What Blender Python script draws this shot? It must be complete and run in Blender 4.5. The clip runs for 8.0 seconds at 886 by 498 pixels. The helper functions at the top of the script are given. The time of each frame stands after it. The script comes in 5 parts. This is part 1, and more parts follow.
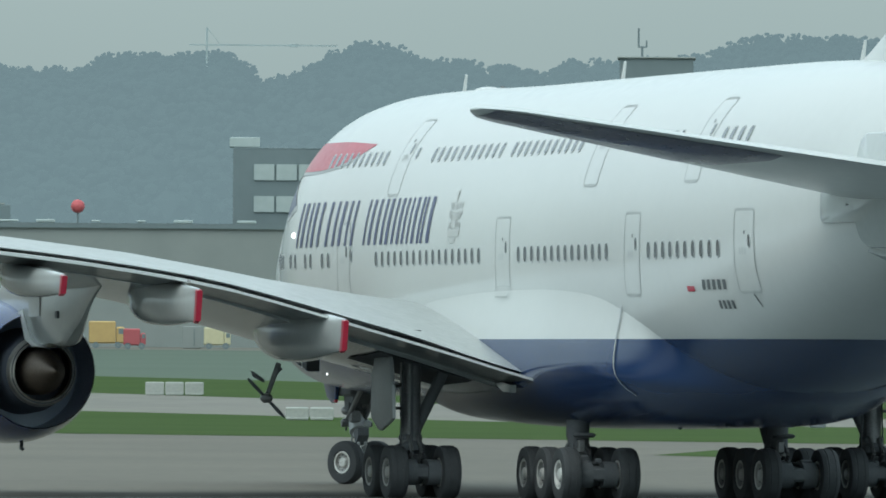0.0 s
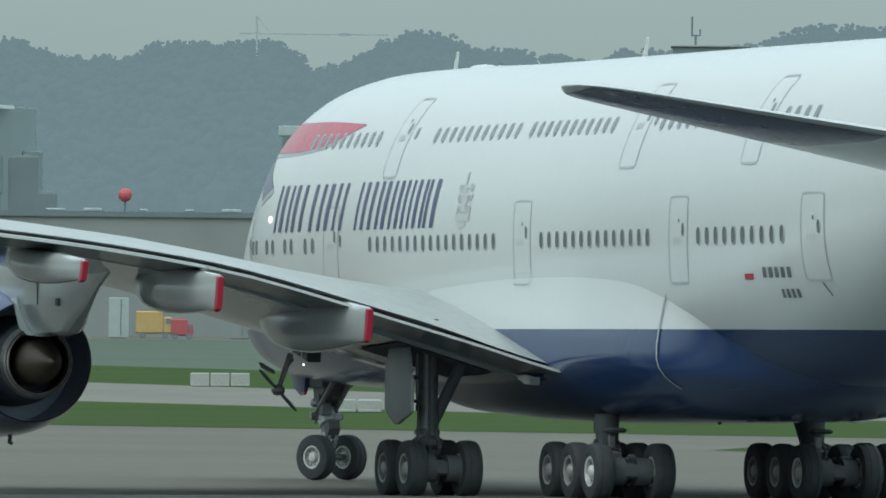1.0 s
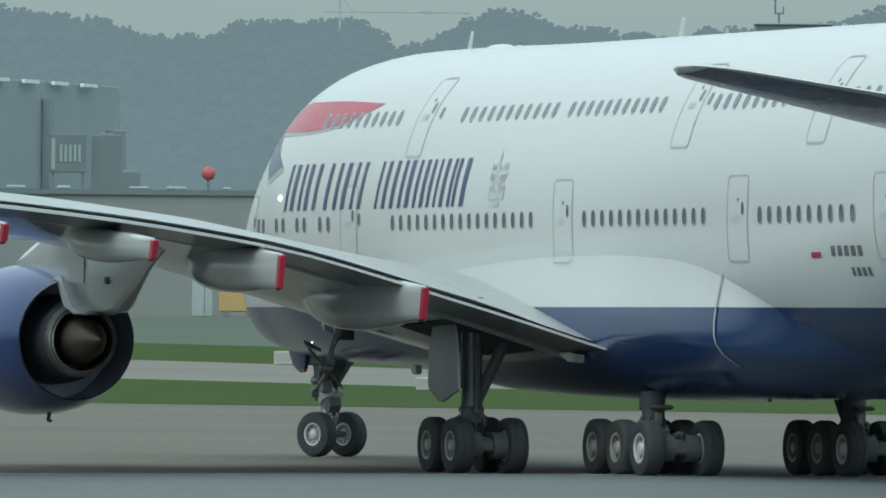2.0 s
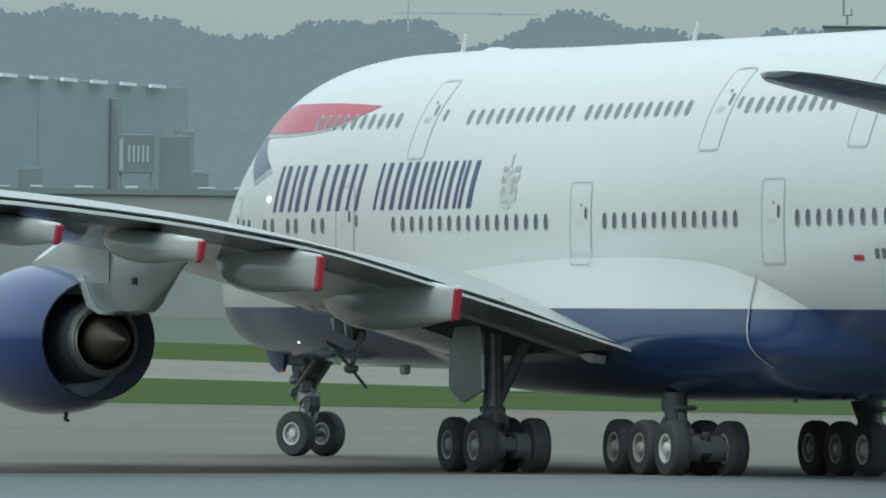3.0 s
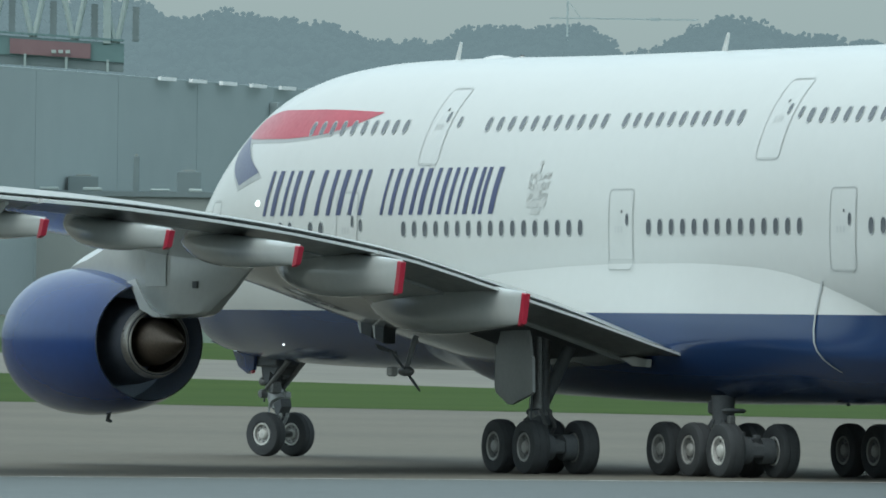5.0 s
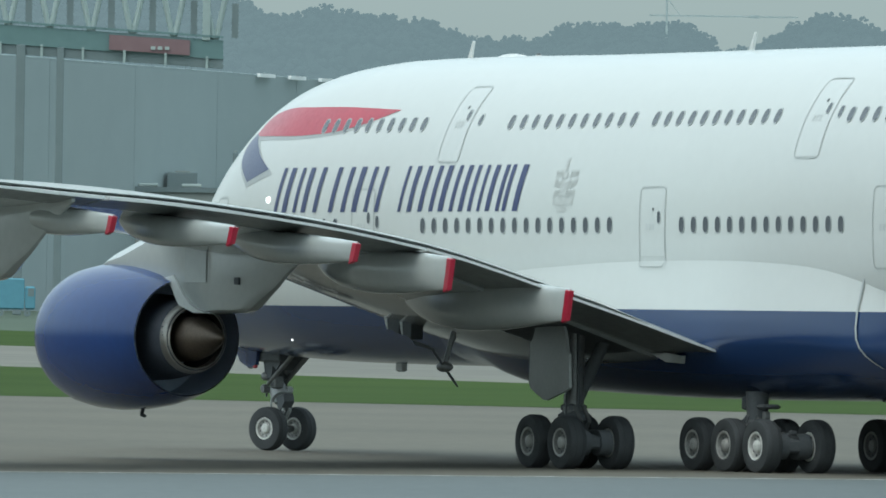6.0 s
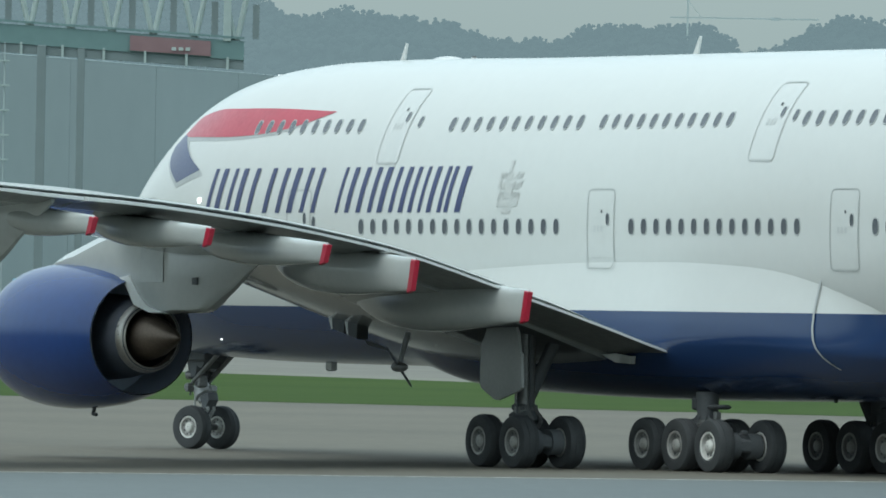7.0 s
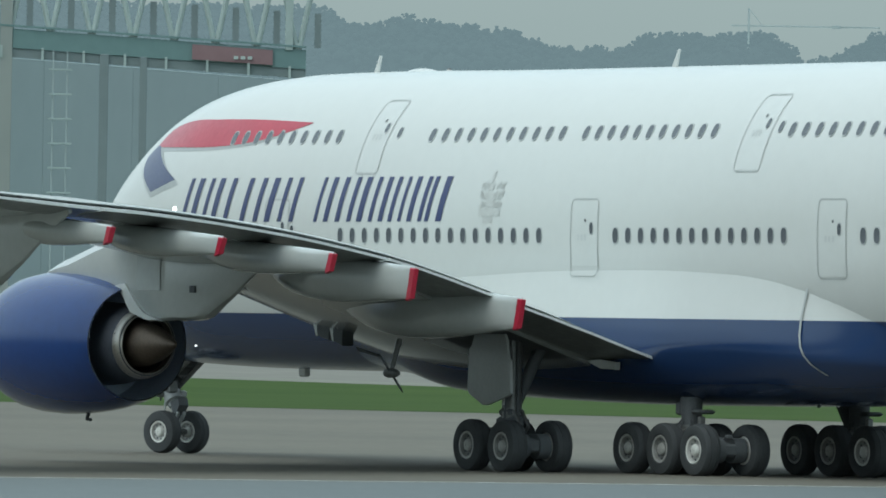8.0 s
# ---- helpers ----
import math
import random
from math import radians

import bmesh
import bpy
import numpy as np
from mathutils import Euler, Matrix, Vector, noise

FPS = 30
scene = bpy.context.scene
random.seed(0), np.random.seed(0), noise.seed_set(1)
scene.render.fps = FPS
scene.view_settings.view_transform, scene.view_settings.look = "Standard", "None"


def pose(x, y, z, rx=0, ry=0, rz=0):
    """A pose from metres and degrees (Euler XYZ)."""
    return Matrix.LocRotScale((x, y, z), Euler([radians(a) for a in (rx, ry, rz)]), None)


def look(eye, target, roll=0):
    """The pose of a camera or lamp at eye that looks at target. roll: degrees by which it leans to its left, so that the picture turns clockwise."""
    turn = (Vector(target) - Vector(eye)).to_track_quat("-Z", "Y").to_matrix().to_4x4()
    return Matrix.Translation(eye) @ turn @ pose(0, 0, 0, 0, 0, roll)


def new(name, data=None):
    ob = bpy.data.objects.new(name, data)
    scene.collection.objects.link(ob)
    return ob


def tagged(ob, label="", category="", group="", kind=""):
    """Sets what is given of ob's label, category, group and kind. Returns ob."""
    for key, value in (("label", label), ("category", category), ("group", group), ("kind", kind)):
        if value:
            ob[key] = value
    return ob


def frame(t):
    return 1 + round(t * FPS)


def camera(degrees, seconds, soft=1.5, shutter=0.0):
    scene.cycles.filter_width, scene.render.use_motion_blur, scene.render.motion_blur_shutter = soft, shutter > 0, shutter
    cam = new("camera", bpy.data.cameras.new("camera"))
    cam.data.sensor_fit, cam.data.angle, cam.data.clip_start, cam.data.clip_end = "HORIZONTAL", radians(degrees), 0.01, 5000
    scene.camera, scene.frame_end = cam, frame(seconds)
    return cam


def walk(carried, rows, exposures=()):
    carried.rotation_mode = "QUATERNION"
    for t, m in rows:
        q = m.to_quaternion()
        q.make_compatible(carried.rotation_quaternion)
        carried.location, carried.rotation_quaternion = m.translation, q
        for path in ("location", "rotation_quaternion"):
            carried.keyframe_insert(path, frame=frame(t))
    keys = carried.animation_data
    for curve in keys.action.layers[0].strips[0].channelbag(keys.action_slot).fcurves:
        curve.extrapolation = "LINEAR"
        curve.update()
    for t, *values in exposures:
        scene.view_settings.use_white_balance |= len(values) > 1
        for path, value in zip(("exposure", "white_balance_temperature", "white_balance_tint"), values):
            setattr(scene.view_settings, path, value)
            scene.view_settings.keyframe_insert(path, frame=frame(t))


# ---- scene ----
cam = camera(5.0372, 8.0, soft=1.7)

EYE_H = 3.392


def gaze(bearing, tilt, lean, back=0.0):
    """Camera pose from its bearing, tilt and lean in degrees; back: metres behind its stand."""
    a, e = radians(bearing), radians(tilt)
    eye = Vector((-back * math.cos(a), -back * math.sin(a), EYE_H))
    way = Vector((math.cos(a) * math.cos(e), math.sin(a) * math.cos(e), math.sin(e)))
    return look(eye, eye + 100 * way, lean)


EXPO, KELVIN, TINT = 0.16, 6200, 4
walk(cam, [
    (0.0, gaze(88.250, 0.665, 0.41, 14.0)),
    (0.1, gaze(88.274, 0.667, 0.54, 10.5)),
    (0.2, gaze(88.298, 0.676, 0.57, 7.0)),
    (0.3, gaze(88.322, 0.673, 0.61, 3.5)),
    (0.4, gaze(88.348, 0.656, 0.62, 0.0)),
    (0.5, gaze(88.371, 0.677, 0.58, 0.0)),
    (1.0, gaze(88.539, 0.613, 0.55, 0.0)),
    (1.5, gaze(88.750, 0.557, 0.49, 0.0)),
    (2.0, gaze(89.012, 0.485, 0.50, 0.0)),
    (3.5, gaze(89.563, 0.498, 0.66, 0.0)),
    (4.0, gaze(89.759, 0.514, 0.69, 0.0)),
    (4.5, gaze(90.007, 0.508, 0.70, 0.0)),
    (5.0, gaze(90.300, 0.505, 0.81, 0.0)),
    (5.2, gaze(90.434, 0.494, 0.87, 0.0)),
    (6.3, gaze(90.936, 0.470, 0.93, 0.0)),
    (6.5, gaze(90.948, 0.459, 0.97, 0.0)),
    (7.0, gaze(90.978, 0.486, 1.05, 0.0)),
    (7.5, gaze(91.093, 0.534, 1.09, 0.0)),
    (7.6, gaze(91.131, 0.534, 1.08, 0.0)),
    (8.0, gaze(91.329, 0.525, 1.02, 3.5)),
], exposures=[(t, EXPO + d, KELVIN, TINT) for t, d in ((0.0, 0.02), (0.5, -0.08), (1.0, -0.10), (2.0, -0.10), (3.5, 0.0), (4.5, -0.05), (5.0, -0.04), (6.5, 0.04), (7.0, 0.03), (8.0, -0.08))])

# Taxi path of the airliner: cubic in u = (t - 4) / 4.
PATH_X = (-5.4351, -11.4564, -0.7858, 0.4475)
PATH_Y = (285.6073, 8.2891, 0.6184, -0.7319)
PATH_H = (113.9473, 10.2366, -0.8378, -0.6440)


def taxi(t):
    u = (t - 4.0) / 4.0
    return [sum(c * u ** i for i, c in enumerate(k)) for k in (PATH_X, PATH_Y, PATH_H)]


# ---------------------------------------------------------------- world and sun
SUN_EL, SUN_AZ = 54.0, 240.0   # degrees above the ground; direction from which it shines, from +x
world = bpy.data.worlds.new("overcast_sky")
scene.world = world
world.use_nodes = True
wn, wl = world.node_tree.nodes, world.node_tree.links
wn.clear()
w_out = wn.new("ShaderNodeOutputWorld")
w_add = wn.new("ShaderNodeAddShader")
w_sky = wn.new("ShaderNodeTexSky")
w_sky.sky_type, w_sky.sun_disc = "NISHITA", False
w_sky.sun_elevation, w_sky.sun_rotation = radians(SUN_EL), radians(90 - SUN_AZ)
w_sky.air_density, w_sky.dust_density, w_sky.ozone_density = 1.0, 4.0, 1.0
w_b1 = wn.new("ShaderNodeBackground")
w_b1.inputs["Strength"].default_value = 0.05
w_b2 = wn.new("ShaderNodeBackground")
w_tc = wn.new("ShaderNodeTexCoord")
w_sep = wn.new("ShaderNodeSeparateXYZ")
w_ramp = wn.new("ShaderNodeValToRGB")
w_ramp.color_ramp.elements[0].position, w_ramp.color_ramp.elements[0].color = 0.0, (0.245, 0.305, 0.305, 1)
w_ramp.color_ramp.elements[1].position, w_ramp.color_ramp.elements[1].color = 1.0, (0.84, 0.965, 0.985, 1)
for _z, _c in ((0.035, (0.27, 0.333, 0.333, 1)), (0.14, (0.52, 0.61, 0.615, 1)), (0.34, (0.66, 0.765, 0.775, 1))):
    w_ramp.color_ramp.elements.new(_z).color = _c
w_noise = wn.new("ShaderNodeTexNoise")
w_noise.inputs["Scale"].default_value = 3.0
w_noise.inputs["Detail"].default_value = 4.0
w_mix = wn.new("ShaderNodeMix")
w_mix.data_type, w_mix.blend_type = "RGBA", "SOFT_LIGHT"
w_mix.inputs[0].default_value = 0.35
wl.new(w_sky.outputs[0], w_b1.inputs[0])
wl.new(w_tc.outputs["Generated"], w_sep.inputs[0])
wl.new(w_tc.outputs["Generated"], w_noise.inputs["Vector"])
wl.new(w_sep.outputs[2], w_ramp.inputs[0])
wl.new(w_ramp.outputs[0], w_mix.inputs[6])
wl.new(w_noise.outputs["Fac"], w_mix.inputs[7])
wl.new(w_mix.outputs[2], w_b2.inputs[0])
wl.new(w_b1.outputs[0], w_add.inputs[0])
wl.new(w_b2.outputs[0], w_add.inputs[1])
wl.new(w_add.outputs[0], w_out.inputs[0])

sun = new("sun", bpy.data.lights.new("sun", "SUN"))
sun.data.energy, sun.data.angle, sun.data.color = 0.5, radians(45), (1.0, 0.98, 0.94)
_a, _e = radians(SUN_AZ), radians(SUN_EL)
sun.matrix_world = look(Vector((math.cos(_a) * math.cos(_e), math.sin(_a) * math.cos(_e), math.sin(_e))) * 300, (0, 0, 0))


# ---------------------------------------------------------------- materials
def surface(name, c1, c2, scale=1.0, rough=0.5, metal=0.0, bump=0.0, coat=0.0, rough_var=0.1, fine=8.0, glow=None, spec=0.5):
    """A node material: two tones mixed by noise at two scales, uneven roughness and fine relief."""
    m = bpy.data.materials.new(name)
    m.use_nodes = True
    n, l = m.node_tree.nodes, m.node_tree.links
    b = n["Principled BSDF"]
    tc = n.new("ShaderNodeTexCoord")
    n1, n2 = n.new("ShaderNodeTexNoise"), n.new("ShaderNodeTexNoise")
    n1.inputs["Scale"].default_value, n1.inputs["Detail"].default_value = scale, 5.0
    n2.inputs["Scale"].default_value, n2.inputs["Detail"].default_value = scale * fine, 6.0
    for q in (n1, n2):
        l.new(tc.outputs["Object"], q.inputs["Vector"])
    add = n.new("ShaderNodeMath")
    add.operation = "MULTIPLY_ADD"
    add.inputs[1].default_value, add.inputs[2].default_value = 0.5, 0.0
    l.new(n2.outputs["Fac"], add.inputs[0])
    half = n.new("ShaderNodeMath")
    half.operation = "MULTIPLY_ADD"
    half.inputs[1].default_value = 0.5
    l.new(n1.outputs["Fac"], half.inputs[0])
    l.new(add.outputs[0], half.inputs[2])
    mp = n.new("ShaderNodeMapRange")
    mp.inputs[1].default_value, mp.inputs[2].default_value = 0.34, 0.66
    l.new(half.outputs[0], mp.inputs[0])
    mix = n.new("ShaderNodeMix")
    mix.data_type = "RGBA"
    mix.inputs[6].default_value, mix.inputs[7].default_value = (*c1, 1), (*c2, 1)
    l.new(mp.outputs[0], mix.inputs[0])
    l.new(mix.outputs[2], b.inputs["Base Color"])
    mr = n.new("ShaderNodeMapRange")
    mr.inputs[3].default_value, mr.inputs[4].default_value = max(0.02, rough - rough_var), min(1.0, rough + rough_var)
    l.new(n2.outputs["Fac"], mr.inputs[0])
    l.new(mr.outputs[0], b.inputs["Roughness"])
    b.inputs["Metallic"].default_value = metal
    b.inputs["Coat Weight"].default_value = coat
    b.inputs["Specular IOR Level"].default_value = spec
    b.inputs["Coat Roughness"].default_value = 0.05
    if bump:
        bp = n.new("ShaderNodeBump")
        bp.inputs["Strength"].default_value, bp.inputs["Distance"].default_value = bump, 0.02
        l.new(n2.outputs["Fac"], bp.inputs["Height"])
        l.new(bp.outputs[0], b.inputs["Normal"])
    if glow:
        b.inputs["Emission Color"].default_value, b.inputs["Emission Strength"].default_value = (*glow[0], 1), glow[1]
    return m


def two_tone(name, low, high, level, rough=0.16, coat=0.0):
    """Hull paint: one colour below a level line of the airframe, another above it, with faint streaks of dirt."""
    m = surface(name, high, tuple(c * 0.97 for c in high), 0.35, rough, 0, 0, coat, 0.05)
    n, l = m.node_tree.nodes, m.node_tree.links
    b = n["Principled BSDF"]
    old = b.inputs["Base Color"].links[0].from_socket
    tc, sep, cmp_ = n.new("ShaderNodeTexCoord"), n.new("ShaderNodeSeparateXYZ"), n.new("ShaderNodeMath")
    l.new(tc.outputs["Object"], sep.inputs[0])
    cmp_.operation = "GREATER_THAN"
    cmp_.inputs[1].default_value = level
    l.new(sep.outputs[2], cmp_.inputs[0])
    mix = n.new("ShaderNodeMix")
    mix.data_type = "RGBA"
    mix.inputs[6].default_value = (*low, 1)
    l.new(cmp_.outputs[0], mix.inputs[0])
    l.new(old, mix.inputs[7])
    l.new(mix.outputs[2], b.inputs["Base Color"])
    return m


WHITE, NAVY = (0.60, 0.63, 0.615), (0.019, 0.045, 0.122)
HULL = two_tone("hull_paint", NAVY, WHITE, 4.09)
WHITE_PAINT = surface("white_paint", WHITE, (0.575, 0.605, 0.59), 0.4, 0.3, 0, 0, 0.3, 0.05)
NAVY_PAINT = surface("navy_gloss_paint", NAVY, (0.010, 0.022, 0.09), 0.5, 0.18, 0, 0, 0.8, 0.05)
TAIL_BLUE = surface("tail_navy_paint", (0.036, 0.037, 0.095), (0.030, 0.031, 0.082), 0.5, 0.3, 0, 0, 0.3)
NACELLE_BLUE = surface("nacelle_blue_paint", (0.007, 0.04, 0.175), (0.006, 0.034, 0.15), 0.5, 0.12, 0, 0, 0.0, 0.04)
RED_PAINT = surface("red_paint", (0.46, 0.018, 0.05), (0.40, 0.014, 0.042), 0.8, 0.35, 0, 0, 0.3)
WING_GREY = surface("wing_grey_paint", (0.42, 0.45, 0.44), (0.35, 0.38, 0.37), 0.5, 0.38, 0, 0, 0.15)
PALE_GREY = surface("pale_grey_paint", (0.47, 0.505, 0.495), (0.43, 0.465, 0.455), 0.6, 0.22, 0, 0, 0.7, 0.05)
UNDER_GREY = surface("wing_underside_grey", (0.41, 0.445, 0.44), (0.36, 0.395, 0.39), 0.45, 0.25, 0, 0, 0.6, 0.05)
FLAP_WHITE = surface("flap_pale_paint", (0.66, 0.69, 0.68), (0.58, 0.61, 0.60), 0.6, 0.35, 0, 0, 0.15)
# Shade under the flaps is put into this darker colour.
FLAP_SHADE = surface("flap_underside_shade", (0.18, 0.195, 0.193), (0.14, 0.155, 0.153), 0.5, 0.35, 0, 0, 0.3)
CORE_BLACK = surface("core_cowl_dark", (0.075, 0.088, 0.112), (0.062, 0.074, 0.095), 1.5, 0.55)
DUCT = surface("engine_duct_lining", (0.42, 0.50, 0.60), (0.38, 0.455, 0.55), 1.5, 0.4, 0.1)
LINE_GREY = surface("dark_marking", (0.10, 0.115, 0.12), (0.14, 0.155, 0.16), 2.0, 0.6)
SEAM_GREY = surface("door_seam", (0.44, 0.47, 0.465), (0.34, 0.37, 0.365), 1.2, 0.6)
DOOR_MARK = surface("door_marking", (0.56, 0.59, 0.585), (0.50, 0.53, 0.525), 3.0, 0.6)
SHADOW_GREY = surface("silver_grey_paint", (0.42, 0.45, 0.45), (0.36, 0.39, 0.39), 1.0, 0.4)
CREST_GREY = surface("crest_silver", (0.53, 0.555, 0.54), (0.46, 0.48, 0.465), 5.0, 0.4, 0.0)
GLASS_DARK = surface("cabin_glass", (0.05, 0.06, 0.075), (0.085, 0.095, 0.11), 3.0, 0.12, 0, 0, 0.6)
RUBBER = surface("tyre_rubber", (0.040, 0.046, 0.050), (0.058, 0.065, 0.068), 3.0, 0.8, 0, 0.3)
RIM = surface("rim_white", (0.74, 0.76, 0.73), (0.58, 0.60, 0.57), 4.0, 0.45, 0.1)
RIM_DIRTY = surface("rim_brake_dust", (0.47, 0.48, 0.46), (0.34, 0.345, 0.33), 4.0, 0.5, 0.2)
RIM_RECESS = surface("rim_recess_grey", (0.27, 0.28, 0.27), (0.18, 0.185, 0.18), 4.0, 0.6, 0.2)
STEEL = surface("gear_steel", (0.24, 0.25, 0.25), (0.14, 0.15, 0.15), 3.0, 0.45, 0.5, 0.1)
DOOR_GREY = surface("gear_door_grey", (0.42, 0.45, 0.45), (0.37, 0.40, 0.40), 1.0, 0.5)
CHROME = surface("oleo_chrome", (0.72, 0.73, 0.73), (0.6, 0.6, 0.6), 3.0, 0.15, 1.0)
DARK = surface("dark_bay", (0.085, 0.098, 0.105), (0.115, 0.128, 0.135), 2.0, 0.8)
HOT_METAL = surface("hot_section_metal", (0.15, 0.118, 0.09), (0.10, 0.082, 0.068), 2.0, 0.5, 0.7)
BRIGHT_METAL = surface("nozzle_metal", (0.62, 0.60, 0.55), (0.5, 0.48, 0.45), 2.0, 0.3, 0.9)
LAMP = surface("lamp_glow", (0.9, 0.9, 0.9), (0.9, 0.9, 0.9), 1.0, 0.2, glow=((1.0, 0.98, 0.95), 2.5))
LETTER_BLUE = surface("title_blue", (0.018, 0.03, 0.12), (0.02, 0.035, 0.13), 2.0, 0.35, 0, 0, 0.3)


# ---------------------------------------------------------------- mesh helpers
class Geo:
    """Vertices and faces of one mesh."""

    def __init__(self):
        self.v, self.f, self.mi = [], [], []

    def add(self, verts, faces, mi=0):
        k = len(self.v)
        self.v += [tuple(p) for p in verts]
        self.f += [tuple(i + k for i in q) for q in faces]
        self.mi += [mi] * len(faces)
        return self

    def loft(self, rings, cap=True, mi=0, closed=True):
        n = len(rings[0])
        verts = [p for r in rings for p in r]
        faces = []
        for i in range(len(rings) - 1):
            for j in range(n if closed else n - 1):
                a, b = i * n + j, i * n + (j + 1) % n
                faces.append((a, b, b + n, a + n))
        if cap and closed:
            faces.append(tuple(range(n - 1, -1, -1)))
            faces.append(tuple(range((len(rings) - 1) * n, len(rings) * n)))
        return self.add(verts, faces, mi)

    def box(self, c, size, m=None, bevel=0.0, mi=0):
        hx, hy, hz = (d / 2 for d in size)
        b = min(bevel, hx * 0.9, hy * 0.9, hz * 0.9)
        m = m or Matrix.Identity(3)
        rings = []
        for z, ins in ((-hz, b), (-hz + b, 0), (hz - b, 0), (hz, b)) if b else ((-hz, 0), (hz, 0)):
            x, y = hx - ins, hy - ins
            pts = [(-x, -y, z), (x, -y, z), (x, y, z), (-x, y, z)]
            if b:
                q = b * 0.6
                pts = [(-x + q, -y, z), (x - q, -y, z), (x, -y + q, z), (x, y - q, z), (x - q, y, z), (-x + q, y, z), (-x, y - q, z), (-x, -y + q, z)]
            rings.append([tuple(m @ Vector(p) + Vector(c)) for p in pts])
        return self.loft(rings, True, mi)

    def rod(self, p, q, r, r2=None, n=12, mi=0):
        p, q = Vector(p), Vector(q)
        r2 = r if r2 is None else r2
        m = (q - p).to_track_quat("Z", "Y").to_matrix()
        rings = []
        for c, rr in ((p, r), (q, r2)):
            rings.append([tuple(c + m @ Vector((rr * math.cos(a), rr * math.sin(a), 0))) for a in (2 * math.pi * i / n for i in range(n))])
        return self.loft(rings, True, mi)

    def lathe_x(self, prof, c=(0, 0, 0), n=40, mi=0, cap=False, sign=-1):
        """Profile of (aft, radius) turned about the fore-and-aft axis through c."""
        rings = [[(c[0] + sign * s, c[1] + r * math.cos(a), c[2] + r * math.sin(a)) for a in (2 * math.pi * i / n for i in range(n))] for s, r in prof]
        return self.loft(rings, cap, mi)

    def lathe_y(self, prof, c=(0, 0, 0), n=32, mi=0, cap=False):
        rings = [[(c[0] + r * math.cos(a), c[1] + y, c[2] + r * math.sin(a)) for a in (2 * math.pi * i / n for i in range(n))] for y, r in prof]
        return self.loft(rings, cap, mi)

    def prism(self, pts, y0, y1, bevel=0.0, mi=0):
        """Polygon of (s, z) in the fore-and-aft plane, swept from y0 to y1."""
        cs, cz = sum(p[0] for p in pts) / len(pts), sum(p[1] for p in pts) / len(pts)
        ins = [(s + (cs - s) * bevel, z + (cz - z) * bevel) for s, z in pts]
        d = (y1 - y0) * 0.12
        rows = ((y0, ins), (y0 + d, pts), (y1 - d, pts), (y1, ins)) if bevel else ((y0, pts), (y1, pts))
        return self.loft([[(-s, y, z) for s, z in p] for y, p in rows], True, mi)


def mesh_of(name, geo, materials, smooth=35.0):
    me = bpy.data.meshes.new(name)
    me.from_pydata(geo.v, [], geo.f)
    bm = bmesh.new()
    bm.from_mesh(me)
    for q, k in zip(bm.faces, geo.mi):
        q.material_index = k
    bmesh.ops.recalc_face_normals(bm, faces=bm.faces)
    bm.to_mesh(me)
    bm.free()
    for m in materials if isinstance(materials, (list, tuple)) else [materials]:
        me.materials.append(m)
    if smooth:
        me.shade_smooth()
        me.set_sharp_from_angle(angle=radians(smooth))
    return me


def part(name, geo, material, parent, label="", smooth=35.0):
    ob = new(name, geo if isinstance(geo, bpy.types.Mesh) else mesh_of(name, geo, material, smooth))
    ob.parent = parent
    return tagged(ob, label)


def thing(name, label, category, group="", kind="", m=None):
    ob = new(name)
    ob.empty_display_size = 0.5
    if m is not None:
        ob.matrix_basis = m
    return tagged(ob, label, category, group, kind)


def solid(name, geo, material, label, category, group="", kind="", smooth=35.0):
    return tagged(new(name, mesh_of(name, geo, material, smooth)), label, category, group, kind)


def smooth_table(xs, ys):
    """A smooth curve through a short table."""
    xs, ys = np.array(xs, float), np.array(ys, float)
    d = np.gradient(ys, xs)

    def value(x):
        i = int(np.clip(np.searchsorted(xs, x) - 1, 0, len(xs) - 2))
        h = xs[i + 1] - xs[i]
        u = min(max((x - xs[i]) / h, 0.0), 1.0)
        return float((1 + 2 * u) * (1 - u) ** 2 * ys[i] + u * (1 - u) ** 2 * h * d[i] + u * u * (3 - 2 * u) * ys[i + 1] + u * u * (u - 1) * h * d[i + 1])
    return value


# ---------------------------------------------------------------- ground
def rise(y):
    """The land climbs gently beyond the far taxiway."""
    return 0.0077 * max(0.0, min(y, 1330.0) - 600.0) + 0.016 * max(0.0, y - 2050.0)


def sheet(x0, x1, ys, lift, nx=2):
    g = Geo()
    rows = []
    for y in ys:
        rows.append([(x0 + (x1 - x0) * i / (nx - 1), y + 0.0, rise(y) + lift) for i in range(nx)])
    return g.loft(rows, False, 0, closed=False)


CONCRETE = surface("apron_concrete", (0.158, 0.150, 0.122), (0.118, 0.113, 0.095), 0.045, 0.85, 0, 0.2, 0, 0.08, 30.0, spec=0.2)
ASPHALT = surface("runway_asphalt", (0.125, 0.148, 0.15), (0.10, 0.12, 0.124), 0.05, 0.8, 0, 0.2, 0, 0.08, 40.0)
FAR_CONCRETE = surface("far_taxiway_concrete", (0.20, 0.195, 0.168), (0.165, 0.162, 0.142), 0.03, 0.85, spec=0.2)
GRASS = surface("mown_grass", (0.037, 0.070, 0.016), (0.053, 0.088, 0.022), 0.05, 0.9, 0, 0.3, 0, 0.05, 25.0, spec=0.05)
# The far green is greyed in its base colour to stand for haze.
FAR_GRASS = surface("hazed_grass", (0.090, 0.122, 0.092), (0.105, 0.137, 0.106), 0.02, 0.9, spec=0.1)
LINE_WHITE = surface("worn_line_paint", (0.70, 0.72, 0.70), (0.52, 0.54, 0.52), 0.8, 0.7)

